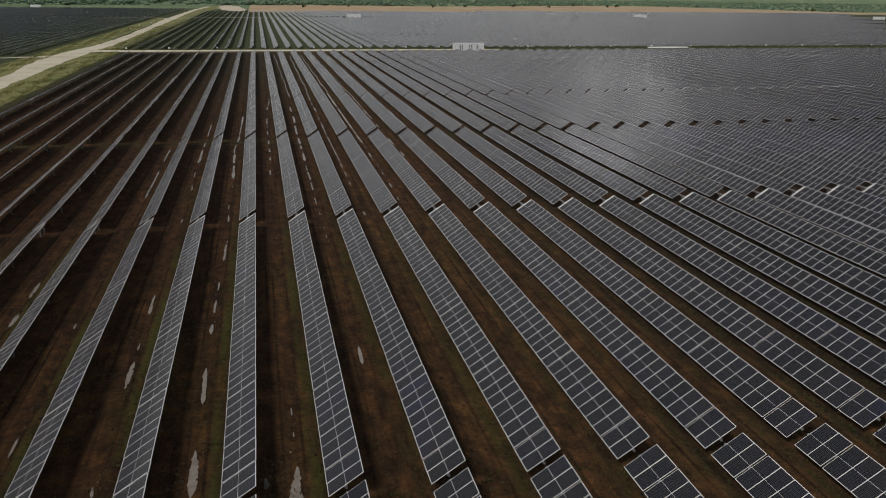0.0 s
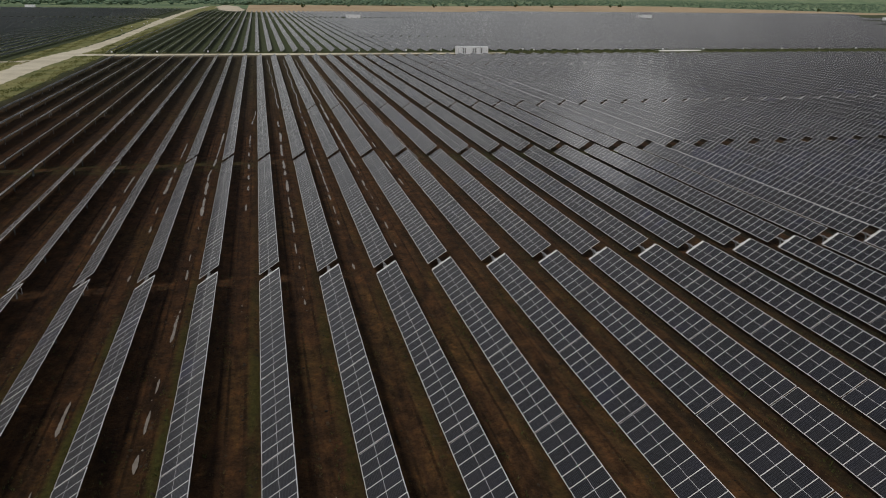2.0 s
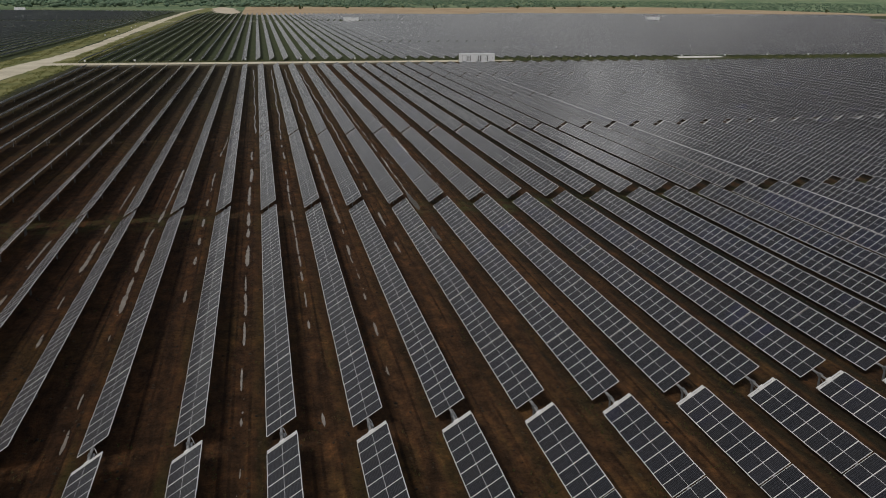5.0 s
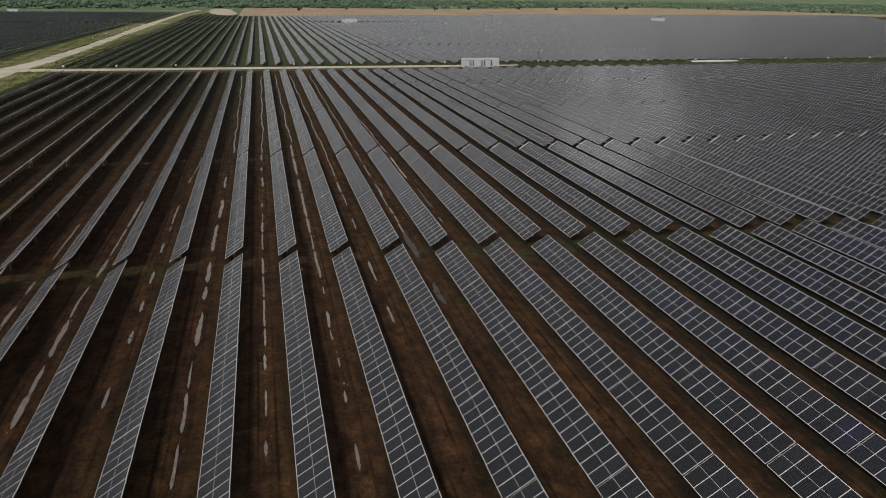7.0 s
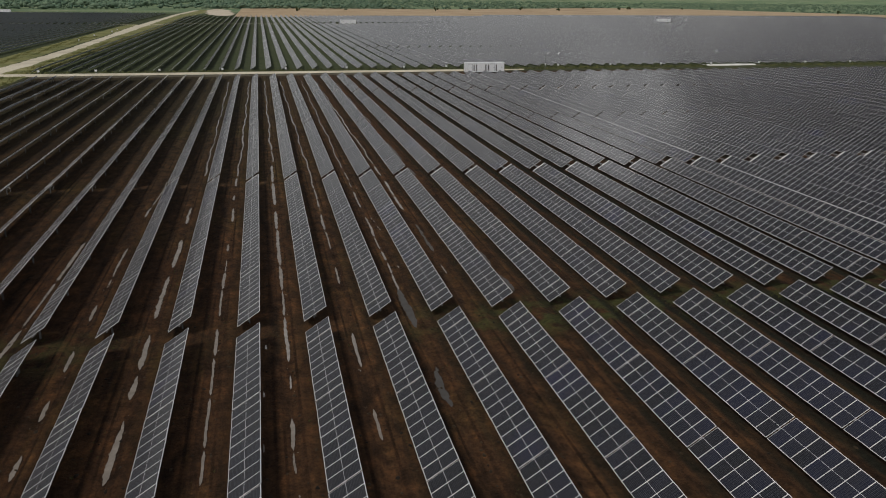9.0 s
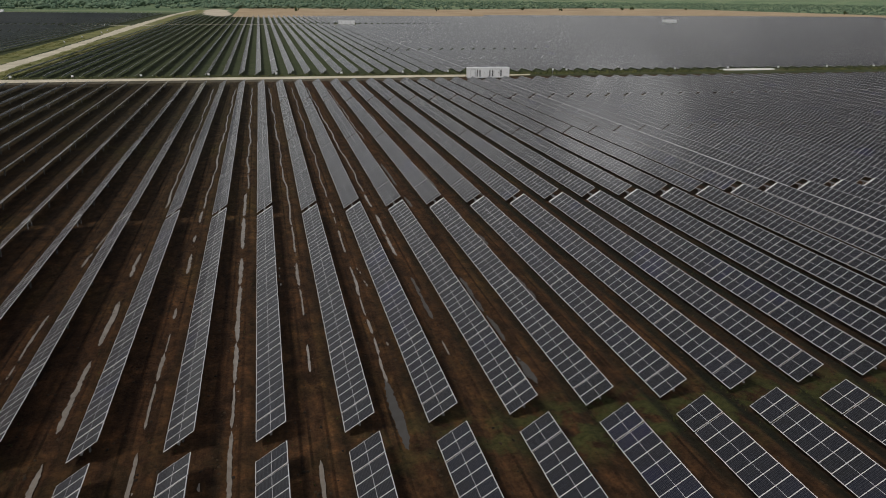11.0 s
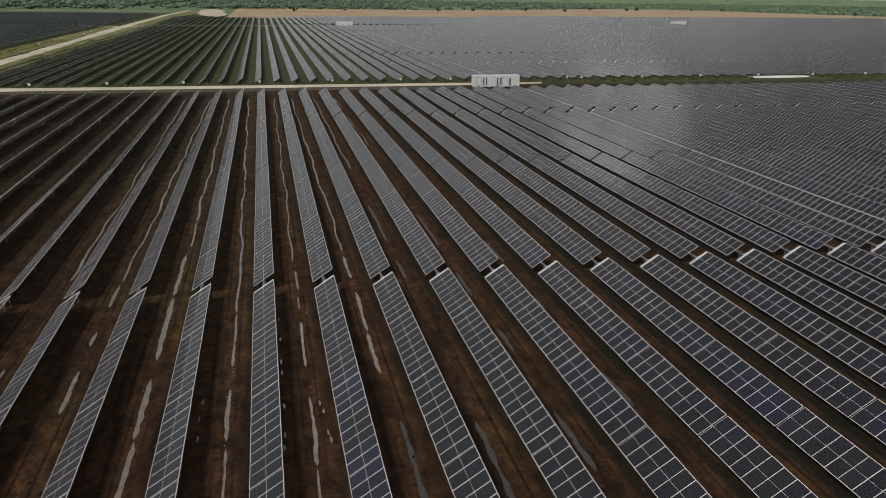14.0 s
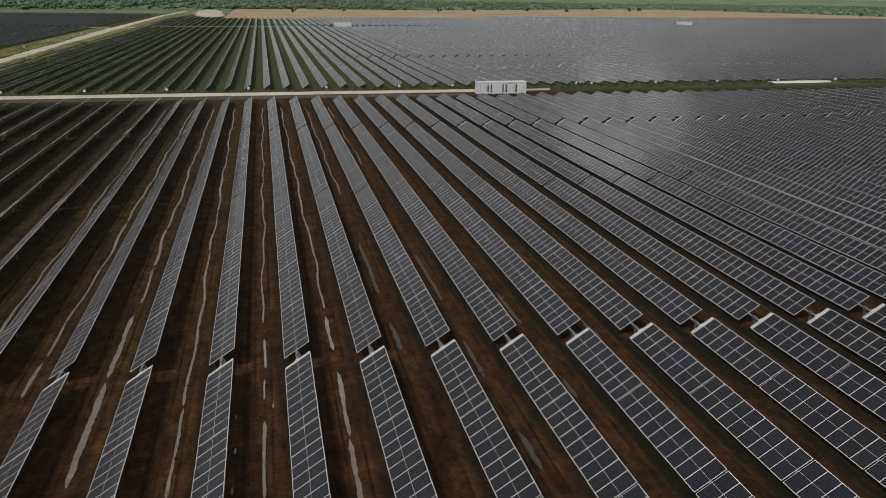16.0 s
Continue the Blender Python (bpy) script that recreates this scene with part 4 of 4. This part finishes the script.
def ragged(rnd, n):
    """n numbers about nothing: a slow wander with quick ragged steps on it."""
    out, slow, quick = [], 0.0, 0.0
    for _ in range(n):
        slow = 0.93 * slow + rnd.gauss(0, 0.12)
        quick = 0.6 * quick + rnd.gauss(0, 0.13)
        out.append(slow + quick)
    return out


def puddle(at, y0, y1, w, muddy=False, far=False):
    """A ragged strip of water along a rut; at(y) gives its middle."""
    step = 0.5 if far else 0.16
    n = max(7, int((y1 - y0) / step))
    v, q = [], []
    drift, both, left, right = (ragged(rnd, n + 1) for _ in range(4))
    for i in range(n + 1):
        s = i / n
        y = y0 + (y1 - y0) * s
        blunt = min(1.0, ((y - y0) / (2.4 * w) + 0.03) ** 0.7, ((y1 - y) / (3.6 * w) + 0.03) ** 0.8)
        c = at(y) + 0.30 * w * drift[i]
        a, b = (max(blunt * w * 0.5 * (1.0 + 0.42 * both[i] + 0.26 * e), 0.012) for e in (left[i], right[i]))
        v += [(c - a, y, -0.022), (c - a * 0.4, y, -0.020), (c + b * 0.4, y, -0.020), (c + b, y, -0.022)]
    for i in range(n):
        q += [(4 * i + j, 4 * i + j + 1, 4 * i + j + 5, 4 * i + j + 4) for j in range(3)]
    if far:
        FAR_WATER.quads(v, q)
        return
    b = Build().quads(v, q)
    if muddy:
        tagged(new("mud_streak", b.mesh("mud_streak", M_MUD, smooth=True)), "smooth grey streak of wet mud in a wheel rut", "mud", "mud streaks in the ruts")
        return
    tagged(new("puddle", b.mesh("puddle", M_WATER, smooth=True)), "narrow ragged puddle of muddy water in a wheel rut", "puddle", "puddles in the ruts")
    # drips and specks of water round the ends
    for _ in range(int(rnd.uniform(0, 2.8))):
        y = rnd.choice((y0 - rnd.uniform(0.2, 1.4), y1 + rnd.uniform(0.2, 1.4), rnd.uniform(y0, y1)))
        r, x = rnd.uniform(0.02, 0.07), at(y) + rnd.choice((-1, 1)) * rnd.uniform(0.0, 0.34)
        ring = [(x + r * rnd.uniform(0.5, 1.1) * math.cos(e), y + 2.0 * r * rnd.uniform(0.6, 1.2) * math.sin(e), -0.018) for e in (0.3, 1.4, 2.2, 3.3, 4.2, 5.4)]
        SPECKS.quads(ring, [(0, 1, 2, 3), (0, 3, 4, 5)])


def lane_line(k):
    return lambda y: 5.0 * k + float(rut_at(k, np.array(y)))


for k, spans in WATER.items():
    line = lane_line(k)
    for y0, y1, _, w in spans:
        y = y0
        # the longer ones break into pools
        while y < y1:
            end = min(y1, y + rnd.uniform(4, 12) * (1.0 if y < 225 else 1.8))
            end = y1 if y1 - end < 2.0 else end
            puddle(line, y, end, 0.78 * w * rnd.uniform(0.85, 1.15))
            y = y1 if end == y1 else end + rnd.uniform(-0.9, 0.25)
for k, spans in MUD.items():
    for y0, y1, c, w in spans:
        puddle(lambda y: 5.0 * k + c, y0, y1, w, True)
# small pools beside the ruts: lane, place across it, place along it
for k, x, y in ((4, 0.23, 256.4), (4, 0.24, 254.8), (4, 0.27, 250.3), (4, 0.22, 246.9), (4, 0.14, 245.6), (3, 4.93, 243.1), (4, 2.44, 250.2), (4, 2.61, 249.2), (4, 2.68, 246.7), (4, 2.77, 245.9), (3, 0.31, 251.7), (3, 0.25, 249.5), (3, 0.32, 247.5), (4, 2.7, 233.5), (4, 2.55, 230.1), (2, 0.35, 218.1), (2, 0.13, 211.1), (2, 0.08, 204.8), (4, 0.22, 263.9), (4, 0.27, 260.2), (4, 2.48, 264.8), (4, 2.55, 262.8)):
    ring = [(5.0 * k + x + 0.09 * rnd.uniform(0.5, 1.2) * math.cos(e), y + 0.42 * rnd.uniform(0.5, 1.3) * math.sin(e), 0.03) for e in (0.3, 1.4, 2.2, 3.3, 4.2, 5.4)]
    SPECKS.quads(ring, [(0, 1, 2, 3), (0, 3, 4, 5)])
for k, (y, _, _, w) in STREAMS.items():
    while y < 398:
        ln = rnd.uniform(6, 26)
        puddle(lane_line(k), y, min(y + ln, 398), 0.66 * w * rnd.uniform(0.75, 1.15), far=True)
        y += ln + rnd.uniform(-0.8, 0.7 if k < 7 else 14.0)
tagged(new("far_puddles", FAR_WATER.mesh("far_puddles", M_WATER, smooth=True)), "many thin puddles of muddy water in far wheel ruts", "puddles", kind="stuff")
tagged(new("water_specks", SPECKS.mesh("water_specks", M_WATER, smooth=True)), "specks of muddy water round the puddles", "water specks", kind="stuff")

# ---- inverter station, far stations, combiner boxes, mast ----
def station(x, y, length, label, z0=0.9, h=2.9, deep=2.5, plain=False):
    root = thing("inverter_station", (x, y, 0), label, "inverter station", "inverter stations")
    part("container", Build().box(0, length, 0, deep, z0, z0 + h).mesh("container", M_WHITE), root)
    part("roof_edge", Build().box(-0.06, length + 0.06, -0.06, deep + 0.06, z0 + h + 0.003, z0 + h + 0.12).mesh("roof_edge", M_WHITE), root)
    foot = Build().box(-0.15, 0.15, 0.1, deep - 0.1, -0.1, z0 - 0.003).mesh("plinth", M_GREYBOX)
    for i in range(7):
        part("plinth", foot, root, pose(0.3 + (length - 0.6) * i / 6, 0, 0))
    louvre = Build()
    for i in range(9):
        louvre.box(0, 1, -0.05, 0.0, i * 0.22, i * 0.22 + 0.17)
    lm = louvre.mesh("louvre", M_DARK)
    door = Build().box(0, 1, -0.03, 0.0, 0, 2.1).mesh("door", M_WHITE)
    grip = Build().box(0.86, 0.92, -0.07, -0.032, 0.9, 1.25).mesh("handle", M_DARK)
    seam = Build().box(-0.06, 1.06, -0.012, 0.0, 2.103, 2.2).box(-0.06, -0.004, -0.012, 0.0, 0, 2.1).box(1.004, 1.06, -0.012, 0.0, 0, 2.1).mesh("door_seal", M_GREYBOX)
    for fx, fw, m in ((0.20, 0.028, lm), (0.265, 0.026, lm), (0.505, 0.028, lm), (0.57, 0.03, lm), (0.775, 0.032, lm), (0.06, 0.11, door), (0.625, 0.12, door), (0.33, 0.07, door), (0.41, 0.07, door), (0.86, 0.09, door)):
        spot = Matrix.Translation((fx * length, -0.004, z0 + 0.4)) @ Matrix.Diagonal((fw * length, 1, 1, 1))
        if plain and m is lm:
            continue
        leaf = part("louvre" if m is lm else "door", m, root, spot)
        if m is door:
            part("handle", grip, leaf, None, "dark door handle")
        if m is door and fw > 0.1:
            part("door_seal", seam, root, spot)
    return root


station(75.7, 413.6, 13.0, "white containerised inverter station with dark louvres beside the track", 0.4, 2.85)
station(75.0, 814.0, 12.5, "white containerised inverter station far off among the panels", 0.8, plain=True)
station(381.5, 868.0, 14.0, "white containerised inverter station far off among the panels", 0.8, plain=True)
station(654.0, 843.0, 14.0, "white containerised inverter station far off among the panels", 0.8, plain=True)
station(-259.0, 1114.0, 11.0, "white containerised inverter station in the western field", 0.8, plain=True)

box_b = Build().box(-0.30, 0.30, -0.2, 0.2, 0.75, 1.25)
box_m = box_b.mesh("cabinet", M_WHITE)
flap_m = Build().box(-0.26, 0.26, -0.225, -0.203, 0.79, 1.21).box(0.18, 0.22, -0.25, -0.228, 0.95, 1.05).mesh("door", M_WHITE)
leg_m = Build().box(-0.05, 0.05, -0.05, 0.05, -0.2, 0.75).mesh("leg", M_STEEL)
hood_m = Build().box(-0.35, 0.35, -0.26, 0.22, 1.253, 1.29).mesh("hood", M_WHITE)
SPOTS = [(x, 427.2 + SKEW * (x - 20)) for x in [-54.6, -38.5, -20.0, -1.0, 18.8, 38.6, 58.0, 72.8, 113.8, 134.0, 154.3] + [175.2 + 20.6 * i for i in range(9)]]
SPOTS += [(-76, 590), (-77, 635), (-75.5, 681), (-76.5, 706), (-92, 787), (-108, 777)]
for x, y in SPOTS:
    root = thing("combiner_box", (x, y, 0), "small white electrical cabinet on steel legs at a row's end", "electrical cabinet", "cabinets along the tracks")
    body = part("cabinet", box_m, root)
    part("door", flap_m, body, None, "flat white cabinet door")
    part("hood", hood_m, root)
    part("leg", leg_m, root, pose(-0.22, 0, 0))
    part("leg", leg_m, root, pose(0.22, 0, 0))

mast = thing("weather_mast", (107.6, 426.5, 0), "slim grey mast with a crossarm beside the track", "mast")
part("pole", Build().prism(0, 0, 0.09, 0, 4.7, 8, 0, "z", 0.05).mesh("pole", M_STEEL), mast)
part("crossarm", Build().box(-0.6, 0.6, -0.03, 0.03, 4.3, 4.38).mesh("crossarm", M_STEEL), mast)
part("sensor_box", Build().box(-0.2, 0.2, -0.3, -0.09, 1.2, 1.8).mesh("sensor_box", M_WHITE), mast)

# ---- woodland along the horizon ----
def blob(rnd, r, h, lobes=3, sides=5):
    """An uneven crown of several overlapping lobes, open between."""
    v, q = [], []
    for _ in range(lobes):
        a, d = rnd.uniform(0, 6.283), r * rnd.uniform(0.15, 0.8)
        cx, cy, cz = d * math.cos(a), d * math.sin(a), h * rnd.uniform(0.35, 0.85)
        s = r * rnd.uniform(0.28, 0.55)
        o = len(v)
        for j in range(4):
            e = -1.1 + 2.4 * j / 3
            for i in range(sides):
                b = 6.283 * i / sides + j * 0.5
                w = s * rnd.uniform(0.6, 1.35)
                v.append((cx + w * math.cos(e) * math.cos(b), cy + w * math.cos(e) * math.sin(b), cz + w * 0.75 * math.sin(e)))
        for j in range(3):
            for i in range(sides):
                q.append((o + sides * j + i, o + sides * j + (i + 1) % sides, o + sides * (j + 1) + (i + 1) % sides, o + sides * (j + 1) + i))
        q.append((o + 3 * sides, o + 3 * sides + 1, o + 3 * sides + 2, o + 3 * sides + 3))
    return v, q


def tall(x):
    """How tall the wood stands: a real wood in the west, low scrub in the east."""
    return float(np.interp(x, [-800, -200, 120, 420, 900, 1600], [0.95, 1.0, 0.85, 0.6, 0.45, 0.45]))


rnd = random.Random(5)
SHAPES = [tuple(np.array(a) for a in blob(rnd, 1.0, 1.0)) for _ in range(18)]
vs, qs, off = [], [], 0
for i in range(14000):
    x = rnd.uniform(-850, 2100)
    # the clumps thin out into open savanna here and there
    open_land = math.sin(x * 0.011 + 1.0) + math.sin(x * 0.027 + 2.1) + 0.8 * math.sin(x * 0.063)
    depth = rnd.random() ** (1.25 + 0.3 * open_land)
    y = edge_y(x) + 1900 * depth + rnd.uniform(-10, 10)
    v, q = SHAPES[rnd.randrange(len(SHAPES))]
    g = 0.82 * tall(x) * rnd.choice((0.4, 0.6, 0.8, 1.0, 1.0, 1.3, 1.6))
    r, h = g * rnd.uniform(4.2, 9.5), g * rnd.uniform(3.6, 7.2)
    a = rnd.uniform(0, 6.283)
    rot = np.array([[math.cos(a), -math.sin(a), 0], [math.sin(a), math.cos(a), 0], [0, 0, 1]])
    vs.append((v @ rot.T) * np.array([r, r, h]) + np.array([x, y, 0]))
    qs.append(q + off)
    off += len(v)
woods = new("woodland", mesh_from("woodland", np.concatenate(vs), np.concatenate(qs), [M_LEAF], smooth=True))
tagged(woods, "dark green belt of low woodland along the horizon", "woodland", kind="stuff")

for i in range(16):
    x = 80 + 68 * i + rnd.uniform(-25, 25)
    y = edge_y(x) - rnd.uniform(30, 170) - 0.03 * x
    root = thing("bush", (x, y, 0), "round dark green bush on bare orange soil", "bush", "bushes before the woodland")
    v, q = SHAPES[i % len(SHAPES)]
    r, h = rnd.uniform(3, 5.5), rnd.uniform(3, 5.5)
    part("crown", mesh_from("crown", v * np.array([r, r, h]), q, [M_BUSH]), root)
    part("trunk", Build().prism(0, 0, 0.3, -0.2, h * 0.6, 6, 0, "z", 0.15).mesh("trunk", M_BARK), root)

# ---- clods and grass clumps on the soil ----
def clumps(name, n, x0, x1, y0, y1, size, flat, mat, label, category, seed, test):
    """Many small low mounds, uneven, sunk into the soil."""
    r = np.random.RandomState(seed)
    x, y = x0 + (x1 - x0) * r.rand(n), y0 + (y1 - y0) * r.rand(n) ** 1.25
    keep = test(x, y, r.rand(n))
    x, y = x[keep], y[keep]
    n = len(x)
    sz = size * (0.45 + 1.1 * r.rand(n) ** 2)
    rings = [(1.0, -0.05), (0.72, 0.55), (0.25, 0.95)]
    v = np.zeros((n, 3, 6, 3))
    turn = r.rand(n) * 6.28
    stretch = 0.8 + 0.9 * r.rand(n)
    for j, (w, h) in enumerate(rings):
        for i in range(6):
            a = turn + 1.0472 * i + 0.3 * j
            q = sz * w * (0.65 + 0.7 * r.rand(n))
            v[:, j, i, 0] = x + q * np.cos(a)
            v[:, j, i, 1] = y + q * np.sin(a) * stretch
            v[:, j, i, 2] = sz * h * flat * (0.7 + 0.6 * r.rand(n)) - 0.03
    base = np.array([(6 * j + i, 6 * j + (i + 1) % 6, 6 * j + 6 + (i + 1) % 6, 6 * j + 6 + i) for j in range(2) for i in range(6)] + [(12, 13, 14, 15), (12, 15, 16, 17)])
    q = (base[None] + (np.arange(n) * 18)[:, None, None]).reshape(-1, 4)
    ob = new(name, mesh_from(name, v.reshape(-1, 3), q, [mat], smooth=True))
    return tagged(ob, label, category, kind="stuff")


def blades(name, n, x0, x1, y0, y1, high, mat, label, category, seed, test, lean=0.6):
    """Many small tufts of six blades each."""
    r = np.random.RandomState(seed)
    x, y = x0 + (x1 - x0) * r.rand(n), y0 + (y1 - y0) * r.rand(n) ** 1.2
    keep = test(x, y, r.rand(n))
    x, y = x[keep], y[keep]
    n = len(x)
    size = high * (0.5 + 0.9 * r.rand(n) ** 1.5)
    v = np.zeros((n, 6, 3, 3))
    for i in range(6):
        a = 1.047 * i + r.rand(n) * 0.9
        out, wide, tip = size * 0.25 * r.rand(n), size * (0.10 + 0.10 * r.rand(n)), size * lean * (0.4 + r.rand(n))
        bx, by = x + out * np.cos(a), y + out * np.sin(a)
        v[:, i, 0] = np.stack([bx - wide * np.sin(a), by + wide * np.cos(a), np.full(n, -0.06)], -1)
        v[:, i, 1] = np.stack([bx + wide * np.sin(a), by - wide * np.cos(a), np.full(n, -0.06)], -1)
        v[:, i, 2] = np.stack([bx + tip * np.cos(a), by + tip * np.sin(a), size * (0.6 + 0.5 * r.rand(n))], -1)
    ob = new(name, mesh_from(name, v.reshape(-1, 3), np.arange(n * 18).reshape(-1, 3), [mat]))
    return tagged(ob, label, category, kind="stuff")


def off_rut(x, y, u):
    """Clods lie off the wet rut, thickest along its edge."""
    lane_x = (x + 500) % 5.0
    return (np.exp(-((lane_x - RUT) / 0.3) ** 2) < 0.5) & (u < 0.35 + np.exp(-((lane_x - 2.2) / 0.16) ** 2) + 0.4 * np.exp(-((lane_x - 1.25) / 0.12) ** 2))


def in_gaps(x, y, u):
    """Grass grows in the gaps between trackers, in patches, and along the low edges in the south."""
    lane_x = (x + 500) % 5.0
    near_gap = 0.8 * np.exp(-((y - 219.9) / 1.5) ** 2) * ((lane_x > 3.2) | (lane_x < 0.9)) * (0.15 + (x < 0) + (x > 30)) + 0.8 * np.exp(-((y - 122.7) / 2.0) ** 2)
    blotch = np.sin(x * 0.9 + 1.1 + 2 * np.sin(y * 0.17)) * np.sin(y * 0.31 + x * 0.23) + 0.6 * np.sin(x * 2.3 + y * 0.71) * np.sin(y * 0.93 - x * 0.4)
    south = np.clip((190 - y) / 45, 0, 1)
    edge = np.exp(-((lane_x - 2.9) / 0.45) ** 2)
    return (u < near_gap) | ((blotch > 0.55 - 0.35 * south) & (u < 0.12 + south * (0.25 + 0.45 * edge)) & (np.abs(lane_x - RUT) > 0.35))


clumps("soil_clods", 60000, -30, 62, 116, 330, 0.085, 0.6, M_CLOD, "brown clods and dead stalks scattered over the soil", "clods", 3, off_rut)
blades("grass_tussocks", 90000, -28, 45, 115, 180, 0.10, M_TUSSOCK, "dry olive grass tussocks between the rows", "grass", 9, lambda x, y, u: (np.sin(x * 1.7 + 2 * np.sin(y * 0.23)) * np.sin(y * 0.6 + x * 0.5) > 0.25) & (np.abs((x + 500) % 5.0 - 1.75) > 0.4) & (u < np.clip((180 - y) / 40, 0, 0.6)), lean=0.9)
blades("grass_tufts", 150000, -30, 62, 116, 300, 0.13, M_TUFT, "low green and yellow grass tufts in the gaps", "grass", 4, in_gaps)
clumps("rank_grass_clumps", 7000, -58, 470, 424.6, 433.5, 0.50, 1.0, M_RANK, "dark mounds of rank grass along the cross track", "grass", 6, lambda x, y, u: (y > 425.2 + 0.014 * (x - 20)) & (y < 429.6 + 0.026 * (x - 20)) & ~((x > 172) & (x < 197) & (y < 436)) & (u < 0.4 + 0.6 * np.sin(x * 0.9 + 1.3 * np.sin(x * 0.21)) ** 2))
blades("verge_tufts", 26000, -83, -55.5, 250, 640, 0.42, M_VERGE, "yellow-green grass tufts beside the gravel road", "grass", 7, lambda x, y, u: ((x < -75.5) | (x > -63.5)) & (np.sin(x * 1.3 + y * 0.11) + np.sin(y * 0.31 - x * 0.5) + 2 * u > 1.1))
